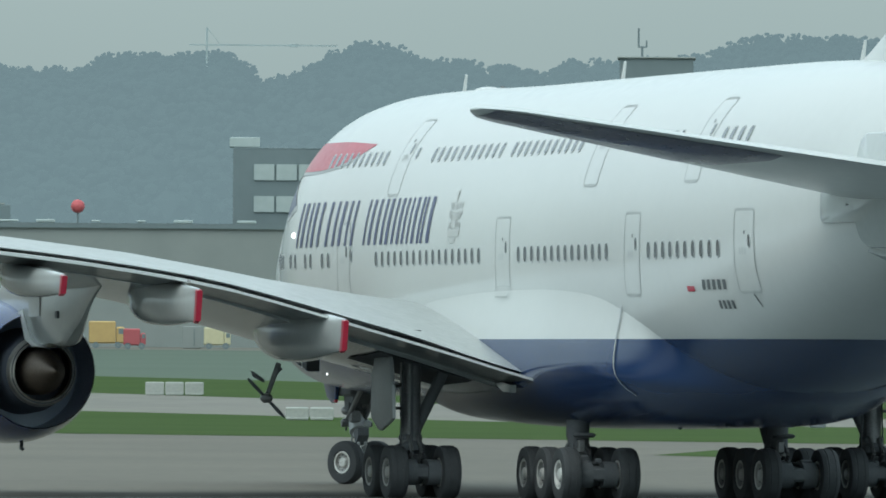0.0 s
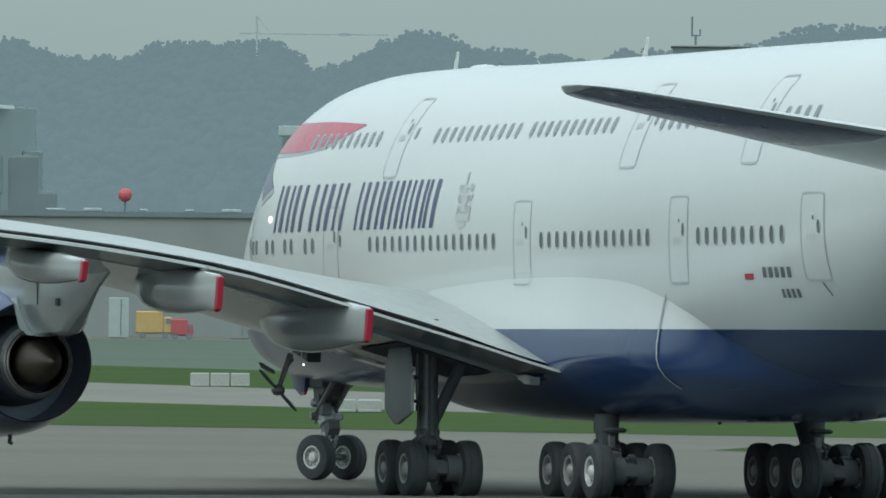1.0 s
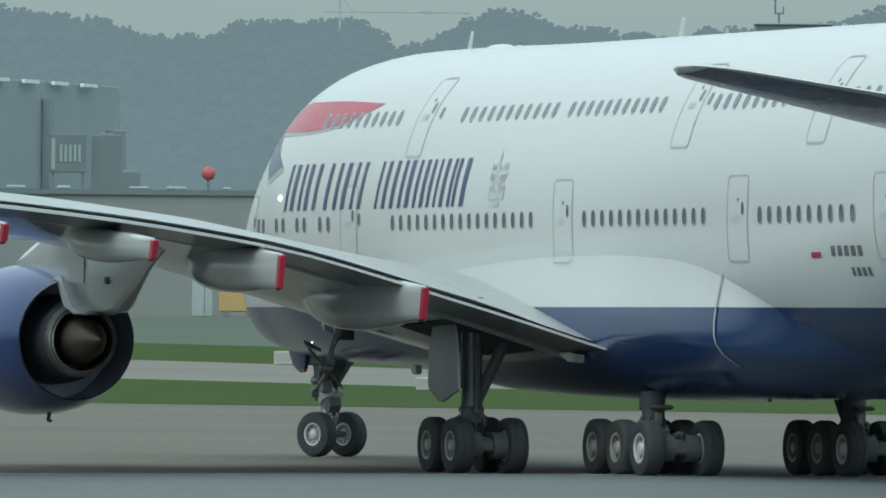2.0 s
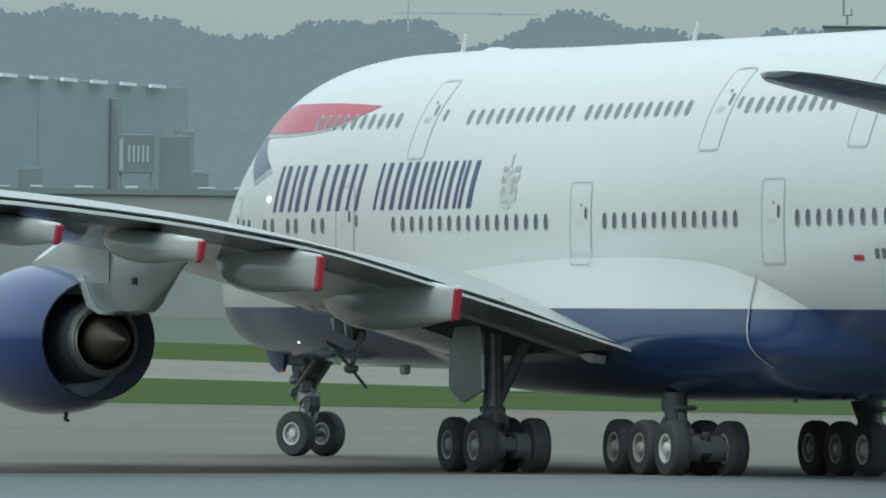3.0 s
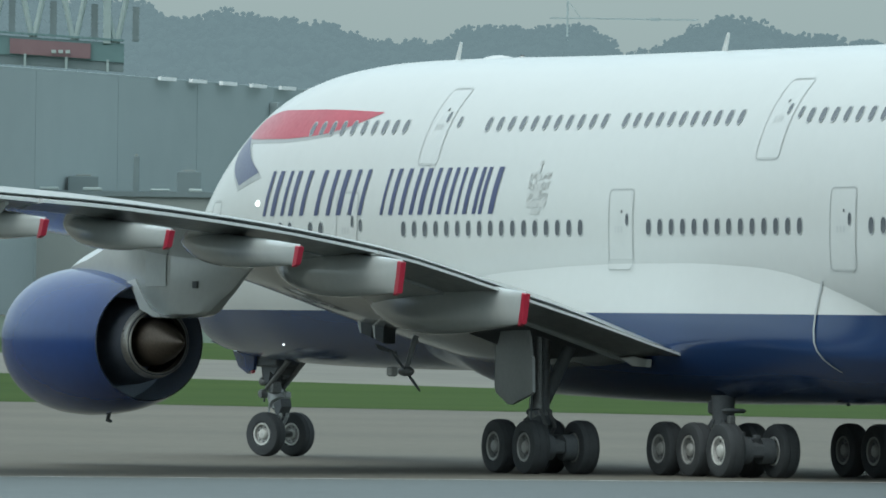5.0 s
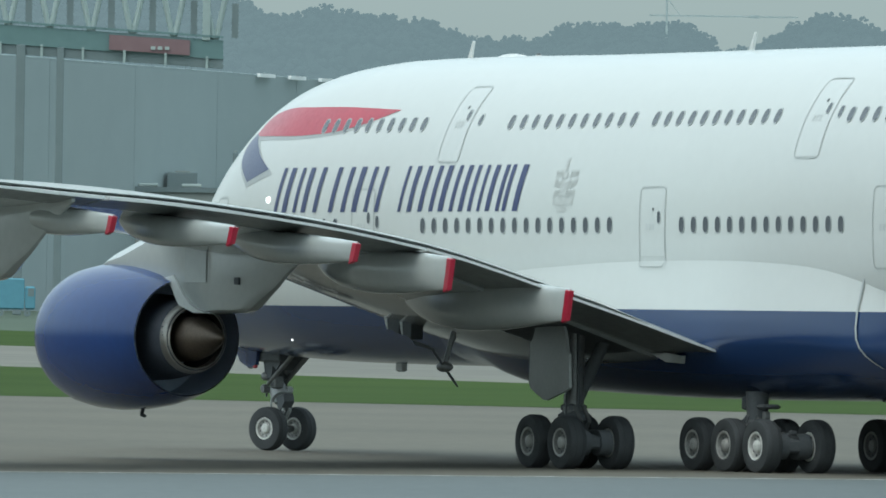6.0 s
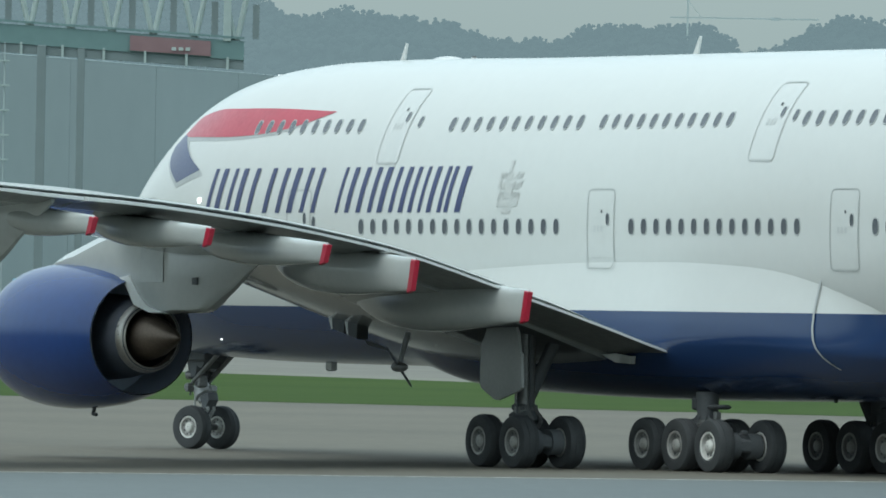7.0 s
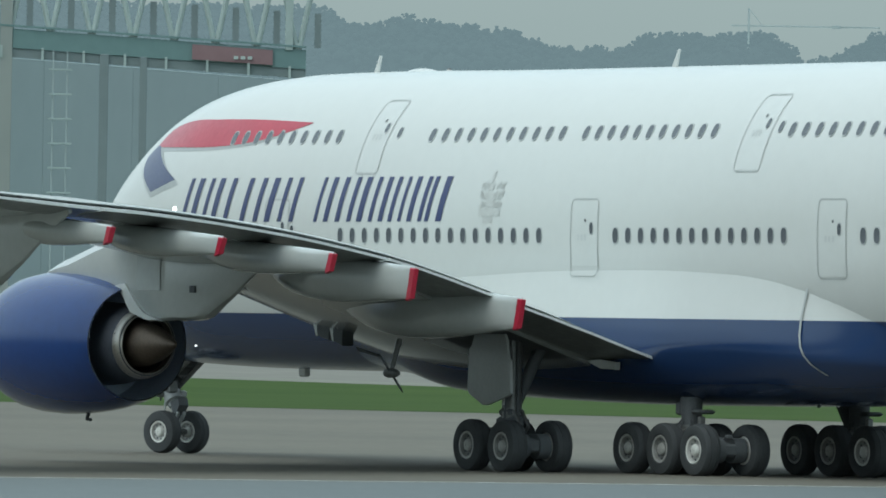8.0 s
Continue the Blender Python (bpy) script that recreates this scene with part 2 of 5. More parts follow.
tagged(new("ground", mesh_of("ground", sheet(-2600, 2600, [-400, -100, 100, 300, 500, 600, 900, 1330, 2050, 2600, 3200, 4700], 0.0), CONCRETE, 0)),
       "pale grey concrete apron of an airfield", "ground", kind="structure")


def strip_line(name, p, ang, length, width, lift, material, label):
    a = radians(ang)
    d, n = Vector((math.cos(a), math.sin(a))), Vector((-math.sin(a), math.cos(a)))
    c = Vector(p)
    q = [c - d * length / 2 - n * width / 2, c + d * length / 2 - n * width / 2, c + d * length / 2 + n * width / 2, c - d * length / 2 + n * width / 2]
    g = Geo().add([(v.x, v.y, lift) for v in q], [(0, 1, 2, 3)])
    return tagged(new(name, mesh_of(name, g, material, 0)), label, "ground", kind="structure")


LINE_P, LINE_A = (-4.8, 238.2), 26.5
_n = Vector((-math.sin(radians(LINE_A)), math.cos(radians(LINE_A))))
strip_line("runway", Vector(LINE_P) - _n * 30.2, LINE_A, 900, 60, 0.012, ASPHALT, "blue-grey asphalt taxiway beside the apron")
strip_line("edge_line", LINE_P, LINE_A, 900, 0.32, 0.02, LINE_WHITE, "worn white painted taxiway edge line")

def verge(name, near, far, material, label):
    """A strip of land between two edges, each a distance at bearing 89.9 and its gain for every degree to the left."""
    rows = []
    for k in range(9):
        row = []
        for a in np.linspace(78, 102, 49):
            d0, d1 = [max(380.0, e[0] + e[1] * min(6.0, max(-4.0, a - 89.9))) for e in (near, far)]
            d = d0 + (d1 - d0) * k / 8
            x, y = d * math.cos(radians(a)), d * math.sin(radians(a))
            row.append((x, y, rise(y) + 0.012))
        rows.append(row)
    tagged(new(name, mesh_of(name, Geo().loft(rows, False, 0, closed=False), material, 0)), label, "ground", kind="structure")


E1, E2, E3, E4, E5 = (468, 7), (632, 16), (738, 28), (880, 32), (1500, 0)
verge("grass", E1, E2, GRASS, "mown green grass strip beside the apron")
verge("taxiway", E2, E3, FAR_CONCRETE, "pale beige concrete of a far taxiway")
verge("grass", E3, E4, GRASS, "green grass strip beyond the far taxiway")
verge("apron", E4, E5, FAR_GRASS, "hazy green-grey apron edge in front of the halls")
_g = Geo().add([(19.6, 374, 0.01), (21.9, 368, 0.01), (27.0, 366, 0.01), (27.5, 402, 0.01), (23.4, 399, 0.01)], [(0, 1, 2, 3, 4)])
tagged(new("grass", mesh_of("grass", _g, GRASS, 0)), "small wedge of grass on the apron", "ground", kind="structure")


# ---------------------------------------------------------------- airliner: hull
ST = [1.4, 1.67, 2.31, 3.23, 4.15, 5.07, 6.9, 8.74, 10.57, 13.33, 17, 25, 35, 46, 50, 54, 58, 62, 66, 70, 72.5]
HULL_TOP = smooth_table(ST, [4.5, 5.21, 6.06, 7.03, 7.88, 8.6, 9.66, 10.29, 10.63, 10.87, 10.93, 10.88, 10.87, 10.86, 10.85, 10.78, 10.65, 10.45, 10.15, 9.65, 9.1])
HULL_LOW = smooth_table(ST, [4.3, 3.75, 3.35, 2.98, 2.86, 2.76, 2.66, 2.6, 2.56, 2.53, 2.52, 2.52, 2.52, 2.52, 2.85, 3.7, 4.8, 5.95, 7.0, 7.95, 8.6])
HULL_HW = smooth_table(ST, [0.06, 0.72, 1.36, 1.88, 2.22, 2.46, 2.8, 3.16, 3.44, 3.56, 3.57, 3.57, 3.57, 3.57, 3.55, 3.36, 2.95, 2.4, 1.75, 0.95, 0.2])
HULL_MID = smooth_table(ST, [4.4, 4.45, 4.7, 5.0, 5.3, 5.55, 5.95, 6.2, 6.32, 6.4, 6.4, 6.4, 6.4, 6.4, 6.45, 6.7, 7.1, 7.6, 8.15, 8.7, 8.85])
HULL_N, HULL_NL = 2.2, 2.6   # fullness of the section above and below its widest level


def hull_point(s, a, off=0.0):
    """Point of the hull at s aft of the nose; a: angle from the keel (0) over port (90) to the crown (180)."""
    zt, zb, hw, zc = HULL_TOP(s), HULL_LOW(s), HULL_HW(s), HULL_MID(s)
    sn, cs = math.sin(a), -math.cos(a)
    n = HULL_N if cs > 0 else HULL_NL
    y = hw * math.copysign(abs(sn) ** (2 / n), sn)
    h = (zt - zc) if cs > 0 else (zc - zb)
    z = zc + h * math.copysign(abs(cs) ** (2 / n), cs)
    if off:
        ny, nz = math.copysign(abs(y / hw) ** (n - 1), y) / hw, math.copysign(abs((z - zc) / h) ** (n - 1), z - zc) / h
        q = math.hypot(ny, nz)
        y, z = y + off * ny / q, z + off * nz / q
    return (-s, y, z)


def hull_side(s, z, off=0.0, side=1):
    """Point of the hull's port (1) or starboard (-1) side at height z, and the outward normal there."""
    zt, zb, hw, zc = HULL_TOP(s), HULL_LOW(s), HULL_HW(s), HULL_MID(s)
    h, n = (zt - zc, HULL_N) if z > zc else (zc - zb, HULL_NL)
    k = min(abs(z - zc) / h, 0.999)
    y = hw * (1 - k ** n) ** (1 / n)
    ny, nz = (y / hw) ** (n - 1) / hw, math.copysign(k ** (n - 1), z - zc) / h
    q = math.hypot(ny, nz)
    ny, nz = ny / q, nz / q
    return Vector((-s, side * (y + off * ny), z + off * nz)), Vector((0, side * ny, nz))


X0, Y0, H0 = taxi(0.0)
plane = thing("airliner", "four-engined double-deck airliner, white over navy, taxiing on the apron", "airplane", m=pose(X0, Y0, 0, 0, 0, H0))

_ring = [2 * math.pi * i / 112 for i in range(112)]
_st = [1.42, 1.48, 1.56, 1.68, 1.85] + list(np.arange(2.1, 14, 0.4)) + list(np.arange(14, 46, 1.6)) + list(np.arange(46, 72.4, 0.8))
part("fuselage", Geo().loft([[hull_point(s, a) for a in _ring] for s in _st]), HULL, plane, "white upper hull over a navy belly")

# belly and wing-root fairing, a swelling over the hull
FAIR_TOP = smooth_table([19, 22, 25, 29, 34, 38.5, 42.0, 44.6, 46.5, 49.0, 50.5], [3.2, 4.7, 5.1, 5.32, 5.43, 5.40, 5.18, 4.68, 4.15, 3.3, 2.6])
FAIR_OUT = smooth_table([19, 22, 26, 34, 40, 44, 47, 50], [0.0, 0.22, 0.42, 0.45, 0.42, 0.3, 0.16, 0.0])


FAIR_END = smooth_table([19, 21, 24, 28, 40, 44, 48, 50], [0.0, 0.25, 0.8, 1.0, 1.0, 0.85, 0.25, 0.0])


def fairing_ring(s):
    """Half of a boxy belly section, blended into the hull at its upper edge; both sides."""
    top, end = FAIR_TOP(s), FAIR_END(s)
    zc, zb = HULL_MID(s), HULL_LOW(s)
    k = min(max((zc - top) / (zc - zb), 0.0), 1.0)
    a_top = math.pi / 2 - math.asin(min(1.0, k ** (HULL_NL / 2)))
    half = []
    for i in range(37):
        a = a_top * (1 - i / 36)
        x, y, z = hull_point(s, a, -0.02)
        m = 3.7
        sy = 3.98 * math.sin(a) ** (2 / m) if a > 0 else 0.0
        sz = 5.3 - (5.3 - 1.87) * math.cos(a) ** (2 / m)
        u = min(1.0, max(0.0, (top - z) / 0.75))
        w = end * u * u * (3 - 2 * u)
        half.append((x, y + (max(sy, y) - y) * w, z + (min(sz, z) - z) * w))
    return half + [(x, -y, z) for x, y, z in half[::-1][1:]]


part("belly_fairing", Geo().loft([fairing_ring(s) for s in np.arange(19, 50.1, 0.5)], False, 0, closed=False), HULL, plane, "swollen wing-root and belly fairing")

# ---------------------------------------------------------------- airliner: wings
WING_Y = [2.6, 4.28, 6.4, 8.4, 10.3, 12.5, 14.9, 16.4, 19.5, 22.5, 25.9, 30.0, 35.0, 39.6]
TE_S = smooth_table([2.6, 4.3, 13.5, 19.4, 25, 40], [36.6, 37.0, 39.4, 42.4, 44.8, 51.4])
TE_Z = smooth_table(WING_Y, [2.75, 3.18, 3.77, 4.29, 4.79, 5.3, 5.66, 5.84, 6.13, 6.36, 6.52, 6.75, 7.05, 7.3])


def le_s(y):
    return 19.2 + 0.775 * (y - 3.4)


def twist(y):
    return radians(float(np.interp(y, [2.6, 6, 12, 40], [5.2, 3.6, 1.5, -0.4])))


def thick(y):
    return float(np.interp(y, [2.6, 10, 15, 40], [0.135, 0.12, 0.105, 0.085]))


def airfoil(u, t):
    """Half thickness, as a share of the chord, at u along the chord."""
    return 5 * t * (0.2969 * math.sqrt(u) - 0.126 * u - 0.3516 * u * u + 0.2843 * u ** 3 - 0.1036 * u ** 4)


def wing_point(y, u, upper, raise_=0.0):
    c = TE_S(y) - le_s(y)
    z = TE_Z(y) + (1 - u) * c * math.tan(twist(y)) * (1 - 0.35 * u)
    h = airfoil(u, thick(y)) * c
    return (-(le_s(y) + u * c), y, z + (h * 0.98 if upper else -h * 0.9) + raise_)


def flip(p, side):
    return (p[0], side * p[1], p[2])


def wing(side):
    ys = list(np.linspace(2.6, 39.6, 40))
    us = [0.0, 0.004, 0.015, 0.04, 0.08, 0.15, 0.25, 0.35, 0.45, 0.55, 0.65, 0.75, 0.82]
    g = Geo()
    rings = []
    for y in ys:
        gap = min(1.0, max(0.12, (y - 4.9) / 2.2))
        up = [wing_point(y, u, True) for u in us] + [wing_point(y, 0.88, True, 0.07 * gap), wing_point(y, 0.935, True, 0.13 * gap), wing_point(y, 0.955, True, 0.10 * gap)]
        lo = [wing_point(y, u, False) for u in us[1:]]
        lo.append((lo[-1][0], lo[-1][1], lo[-1][2] + 0.1))
        q = wing_point(y, 0.94, True, 0.07 * gap - 0.015)
        rings.append([flip(p, side) for p in up + [q] + lo[::-1]])
    g.loft(rings)
    n = len(rings[0])
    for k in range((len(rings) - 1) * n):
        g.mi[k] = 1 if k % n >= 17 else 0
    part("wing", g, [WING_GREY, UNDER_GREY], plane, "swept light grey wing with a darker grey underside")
    # No opening is cut; a dark sheet paints the shade under the wing root.
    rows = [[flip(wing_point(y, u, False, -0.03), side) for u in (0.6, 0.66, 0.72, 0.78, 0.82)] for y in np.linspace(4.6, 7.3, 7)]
    part("bay_shade_sheet", Geo().loft(rows, False, 0, closed=False), DARK, plane, "dark sheet painting the shade of the wheel bay")
    # flaps and aileron: thin tapered panels below the trailing edge of the fixed wing
    for y0, y1 in ((3.45, 13.4), (13.5, 24.8), (24.95, 29.4), (29.5, 38.6)):
        rings = []
        for y in np.linspace(y0, y1, 9):
            c = TE_S(y) - le_s(y)
            ring = []
            for u, dz in ((0.80, -0.02), (0.86, 0.10), (0.93, 0.09), (1.0, 0.035), (1.0, -0.035), (0.93, -0.07), (0.86, -0.16), (0.80, -0.18)):
                base = TE_Z(y) + (1 - u) * c * math.tan(twist(y)) * 0.35
                ring.append(flip((-(le_s(y) + u * c), y, base + dz * (1 if c > 8 else 0.8)), side))
            rings.append(ring)
        g = Geo().loft(rings)
        # Lower faces take the tone with the shade painted in.
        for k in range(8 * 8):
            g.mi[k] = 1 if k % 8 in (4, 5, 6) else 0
        part("flap" if y0 < 29 else "aileron", g, [FLAP_WHITE, FLAP_SHADE], plane, "pale grey trailing-edge panel")
    # wingtip fence
    g = Geo()
    s0 = le_s(39.6)
    g.prism([(s0, 7.2), (s0 + 2.2, 8.6), (s0 + 3.6, 8.7), (s0 + 3.9, 7.3), (s0 + 3.4, 6.0), (s0 + 2.2, 6.1)], side * 39.55, side * 39.7)
    part("wingtip_fence", g, WHITE_PAINT, plane)


wing(1)
wing(-1)


def track_fairing(y, s_tip, z_top, z_low, length, depth, width, side):
    g = Geo()
    rings = []
    n = 18
    for i in range(n + 1):
        u = i / n
        s = s_tip - length * (1 - u)
        k = math.sin(math.pi * min(1.0, 0.04 + 0.96 * u) ** 0.75) ** 0.8 if u < 1 else 0
        top = z_top + (1 - u) * length * 0.075 + 0.05
        low = (z_low + (1 - u) * length * 0.10) - depth * 0.9 * math.sin(math.pi * (0.02 + 0.98 * u) ** 0.68) * (1 - 0.15 * u)
        low = min(low, top - 0.08)
        w = 0.045 + width / 2 * min(1.0, math.sin(math.pi / 2 * min(1.0, 0.03 + u / 0.42)) ** 0.8, ((1 - u) / 0.52) ** 0.9)
        zc, h = (top + low) / 2, (top - low) / 2
        rings.append([(-(s - 0.10 * u * u * (1 - math.cos(a))), side * y + w * math.copysign(abs(math.sin(a)) ** 0.75, math.sin(a)), zc + h * math.copysign(abs(math.cos(a)) ** (0.75 + 0.25 * u), math.cos(a))) for a in (2 * math.pi * j / 20 for j in range(20))])
    g.loft(rings)
    body = part("flap_track_fairing", g, PALE_GREY, plane, "pale grey canoe-shaped flap track fairing")
    cap = Geo().prism([(s_tip - 0.16, z_top + 0.03), (s_tip + 0.06, z_top + 0.0), (s_tip - 0.13, z_low + 0.0), (s_tip - 0.36, z_low - 0.06)], side * y - 0.068, side * y + 0.068, 0.05)
    part("fairing_end_cap", cap, RED_PAINT, body, "red end cap")


for sd in (1, -1):
    for y, s, zt, zl, ln, dp, wd in ((9.4, 39.4, 4.50, 3.76, 9.2, 1.0, 1.3), (13.55, 40.9, 5.22, 4.46, 7.2, 0.62, 1.05), (17.65, 43.75, 5.52, 5.09, 6.8, 0.55, 0.95),
                                     (21.8, 45.4, 5.83, 5.44, 6.2, 0.5, 0.9), (25.4, 46.2, 6.02, 5.65, 5.4, 0.45, 0.8), (30.2, 48.0, 6.35, 6.0, 4.0, 0.35, 0.7)):
        track_fairing(y, s, zt, zl, ln, dp, wd, sd)


# ---------------------------------------------------------------- airliner: engines
def engine(y, s_exit, zc, side):
    c = (0, side * y, zc)
    g = Geo()
    L = 5.7
    s0 = s_exit - L
    outer = [(s0 + 0.0, 1.50), (s0 + 0.06, 1.60), (s0 + 0.2, 1.68), (s0 + 0.6, 1.79), (s0 + 1.3, 1.87), (s0 + 2.2, 1.90), (s0 + 3.2, 1.87), (s0 + 4.2, 1.78), (s0 + 5.0, 1.66), (s_exit, 1.50)]
    inner = [(s_exit, 1.47), (s_exit - 0.5, 1.50), (s_exit - 1.6, 1.5), (s_exit - 3.2, 1.48), (s0 + 1.0, 1.46), (s0 + 0.3, 1.42), (s0, 1.50)]
    g.lathe_x(outer, c, 64, 0)
    g.lathe_x(inner, c, 64, 1)
    nac = part("engine_nacelle", g, [NACELLE_BLUE, DUCT], plane, "glossy blue engine cowl", 30)
    core = Geo().lathe_x([(s_exit - 2.4, 1.15), (s_exit - 1.0, 1.08), (s_exit - 0.2, 0.98), (s_exit + 0.55, 0.84), (s_exit + 0.55, 0.78), (s_exit - 0.4, 0.82)], c, 48)
    part("core_cowl", core, CORE_BLACK, nac, "dark core cowl")
    lip = Geo().lathe_x([(s_exit + 0.30, 0.925), (s_exit + 0.52, 0.875), (s_exit + 0.57, 0.77), (s_exit + 0.3, 0.76)], c, 48)
    part("nozzle_ring", lip, BRIGHT_METAL, nac, "bare metal nozzle ring")
    plug = Geo().lathe_x([(s_exit - 0.5, 0.62), (s_exit + 0.4, 0.60), (s_exit + 0.9, 0.50), (s_exit + 1.5, 0.30), (s_exit + 1.95, 0.10), (s_exit + 2.05, 0.02)], c, 40, cap=True)
    part("exhaust_plug", plug, HOT_METAL, nac, "heat-stained exhaust cone")
    disc = Geo().lathe_x([(s_exit - 2.0, 1.5), (s_exit - 2.0, 0.5)], c, 48)
    part("outlet_duct", disc, DUCT, nac)
    fan = Geo()
    for i in range(24):
        a = 2 * math.pi * i / 24
        r = Matrix.Rotation(a, 3, "X") @ Matrix.Rotation(radians(35), 3, "Z")
        ctr = Matrix.Rotation(a, 3, "X") @ Vector((0, 0, 0.92))
        fan.box((-(s0 + 1.3), side * y + ctr.y, zc + ctr.z), (0.05, 0.36, 1.05), r)
    fan.lathe_x([(s0 + 0.8, 0.02), (s0 + 1.0, 0.22), (s0 + 1.35, 0.42), (s0 + 1.6, 0.45)], c, 24, cap=True)
    part("fan", fan, STEEL, nac)
    g = Geo().rod((-(s_exit - 2.9), side * y - 0.25, zc - 1.75), (-(s_exit - 3.05), side * y - 0.25, zc - 2.02), 0.05).rod((-(s_exit - 3.05), side * y - 0.25, zc - 2.02), (-(s_exit - 2.85), side * y - 0.25, zc - 2.04), 0.045)
    part("drain_mast", g, DARK, nac)
    # pylon
    e = s_exit
    wz = TE_Z(y)
    low = smooth_table([-5.0, -3.0, -0.8, 0.2, 0.7, 1.3, 2.3, 3.9, 4.4, 5.0, 5.8, 7.4], [zc + 1.78, zc + 1.6, zc + 1.4, zc + 1.1, zc + 0.85, zc + 0.64, zc + 0.64, zc + 0.78, zc + 1.02, zc + 1.28, zc + 1.72, wz - 0.15])
    high = smooth_table([-5.0, -3.2, -0.4, 2.5, 5.0, 7.4], [zc + 1.82, zc + 2.25, zc + 2.85, wz + 0.4, wz + 0.2, wz + 0.0])
    half = smooth_table([-5.0, -4.2, -2.0, 1.0, 2.5, 4.0, 5.2, 7.4], [0.04, 0.28, 0.42, 0.42, 0.38, 0.26, 0.12, 0.05])
    rings = []
    for k in list(np.linspace(-5.0, 0.0, 14)) + list(np.linspace(0.3, 6.0, 24)) + [6.7, 7.4]:
        w, zl, zh = half(k), low(k), max(high(k), low(k) + 0.04)
        q = min(0.22, (zh - zl) / 3)
        rings.append([(-(e + k), side * y + a * w, z) for a, z in ((-0.5, zl), (0.5, zl), (0.85, zl + q * 0.35), (1, zl + q), (1, zh - q), (0.6, zh), (-0.6, zh), (-1, zh - q), (-1, zl + q), (-0.85, zl + q * 0.35))])
    py = part("pylon", Geo().loft(rings), PALE_GREY, plane, "pale grey engine pylon")
    g = Geo().prism([(e - 0.5, zc + 1.55), (e - 0.05, zc + 1.3), (e + 0.4, zc + 0.82), (e + 1.3, zc + 0.61), (e + 1.9, zc + 0.62), (e + 1.15, zc + 0.80), (e + 0.65, zc + 1.12), (e + 0.1, zc + 1.62)], side * y - 0.47, side * y + 0.47, 0.06)
    part("heat_shield", g, FLAP_WHITE, py, "pale metal heat shield")
    part("vent", Geo().box((-(e + 3.45), side * (y + 0.325), zc + 1.45), (0.26, 0.05, 0.18)), DARK, py)
    # The dark reflection on the pylon's flank is drawn as a grey patch.
    part("reflection_patch", Geo().box((-(e + 0.6), side * (y + 0.42), zc + 1.85), (2.6, 0.012, 0.9), bevel=0.004), UNDER_GREY, py, "darker grey patch, a reflection drawn on the pylon")


for sd in (1, -1):
    engine(14.9, 29.05, 3.18, sd)
    engine(25.7, 37.2, 3.85, sd)


# ---------------------------------------------------------------- airliner: tail
def tailplane(side):
    def section(k):
        y = 1.2 + 13.2 * k
        le, te = 57.0 + 10.6 * k, 66.8 + 3.6 * k
        le += 1.5 * max(0.0, (k - 0.9) / 0.1) ** 3
        te -= 0.35 * max(0.0, (k - 0.9) / 0.1) ** 3
        return y, le, te - le, 7.6 + 1.5 * k - 0.04 * max(0.0, (k - 0.9) / 0.1) ** 2

    rings = []
    for k in list(np.linspace(0, 0.9, 12)) + [0.925, 0.95, 0.97, 0.985, 0.995, 1.0]:
        y, le, c, z = section(k)
        ring = []
        for u, up in [(u, 1) for u in (1.0, 0.9, 0.75, 0.5, 0.3, 0.12, 0.03)] + [(u, -1) for u in (0.0, 0.03, 0.12, 0.3, 0.5, 0.75, 0.9)]:
            ring.append((-(le + u * c), side * y, z + up * airfoil(u, 0.10) * c * (1 if k < 0.999 else 0.35)))
        rings.append(ring)
    ob = part("tailplane", Geo().loft(rings), WHITE_PAINT, plane, "white tailplane with a navy outer underside")
    rings = []
    for k in list(np.linspace(0.42, 0.9, 10)) + [0.93, 0.955, 0.975]:
        y, le, c, z = section(k)
        f = min(1.0, (k - 0.40) / 0.12)
        rings.append([(-(le + (0.92 - (0.92 - u) * f) * c), side * y, z - airfoil(0.92 - (0.92 - u) * f, 0.10) * c - 0.012) for u in (0.07, 0.2, 0.35, 0.5, 0.65, 0.8, 0.88, 0.92)])
    part("tailplane_underside", Geo().loft(rings, False, 0, closed=False), TAIL_BLUE, ob, "navy underside panel")
    for y, s, w in ((7.6, 65.6, 0.5), (8.5, 66.0, 0.55), (9.9, 66.5, 0.25), (10.5, 66.8, 0.22), (6.3, 65.0, 0.3)):
        part("actuator_fairing", Geo().box((-s, side * y, 7.6 + 1.5 * (y - 1.2) / 13.2 - 0.16), (w * 1.6, 0.12, 0.12), bevel=0.04), LINE_GREY, ob, "small dark hinge fairing")


tailplane(1)
tailplane(-1)
g = Geo()
rings = []
for z, le, te, t in ((10.0, 49.5, 69.0, 0.6), (10.9, 53.0, 69.2, 0.55), (12.0, 56.3, 69.5, 0.5), (16, 60.2, 70.6, 0.42), (20, 63.9, 71.7, 0.32), (24.1, 67.6, 72.7, 0.2)):
    c = te - le
    rings.append([(-(le + u * c), sd * airfoil(u, t / c * 2) * c, z) for u, sd in ((0, 1), (0.05, 1), (0.2, 1), (0.5, 1), (0.8, 1), (1, 1), (0.8, -1), (0.5, -1), (0.2, -1), (0.05, -1))])
part("tail_fin", g.loft(rings), WHITE_PAINT, plane, "tall white tail fin")


# ---------------------------------------------------------------- airliner: cabin windows and doors
def on_hull(s, z, off, side=1):
    p, n = hull_side(s, z, off, side)
    fwd = Vector((-1.0 if side == 1 else 1.0, 0, 0))
    up = n.cross(fwd)
    if up.z < 0:
        up = -up
    x = up.cross(n)
    return Matrix.Translation(p) @ Matrix((x, up, n)).transposed().to_4x4()


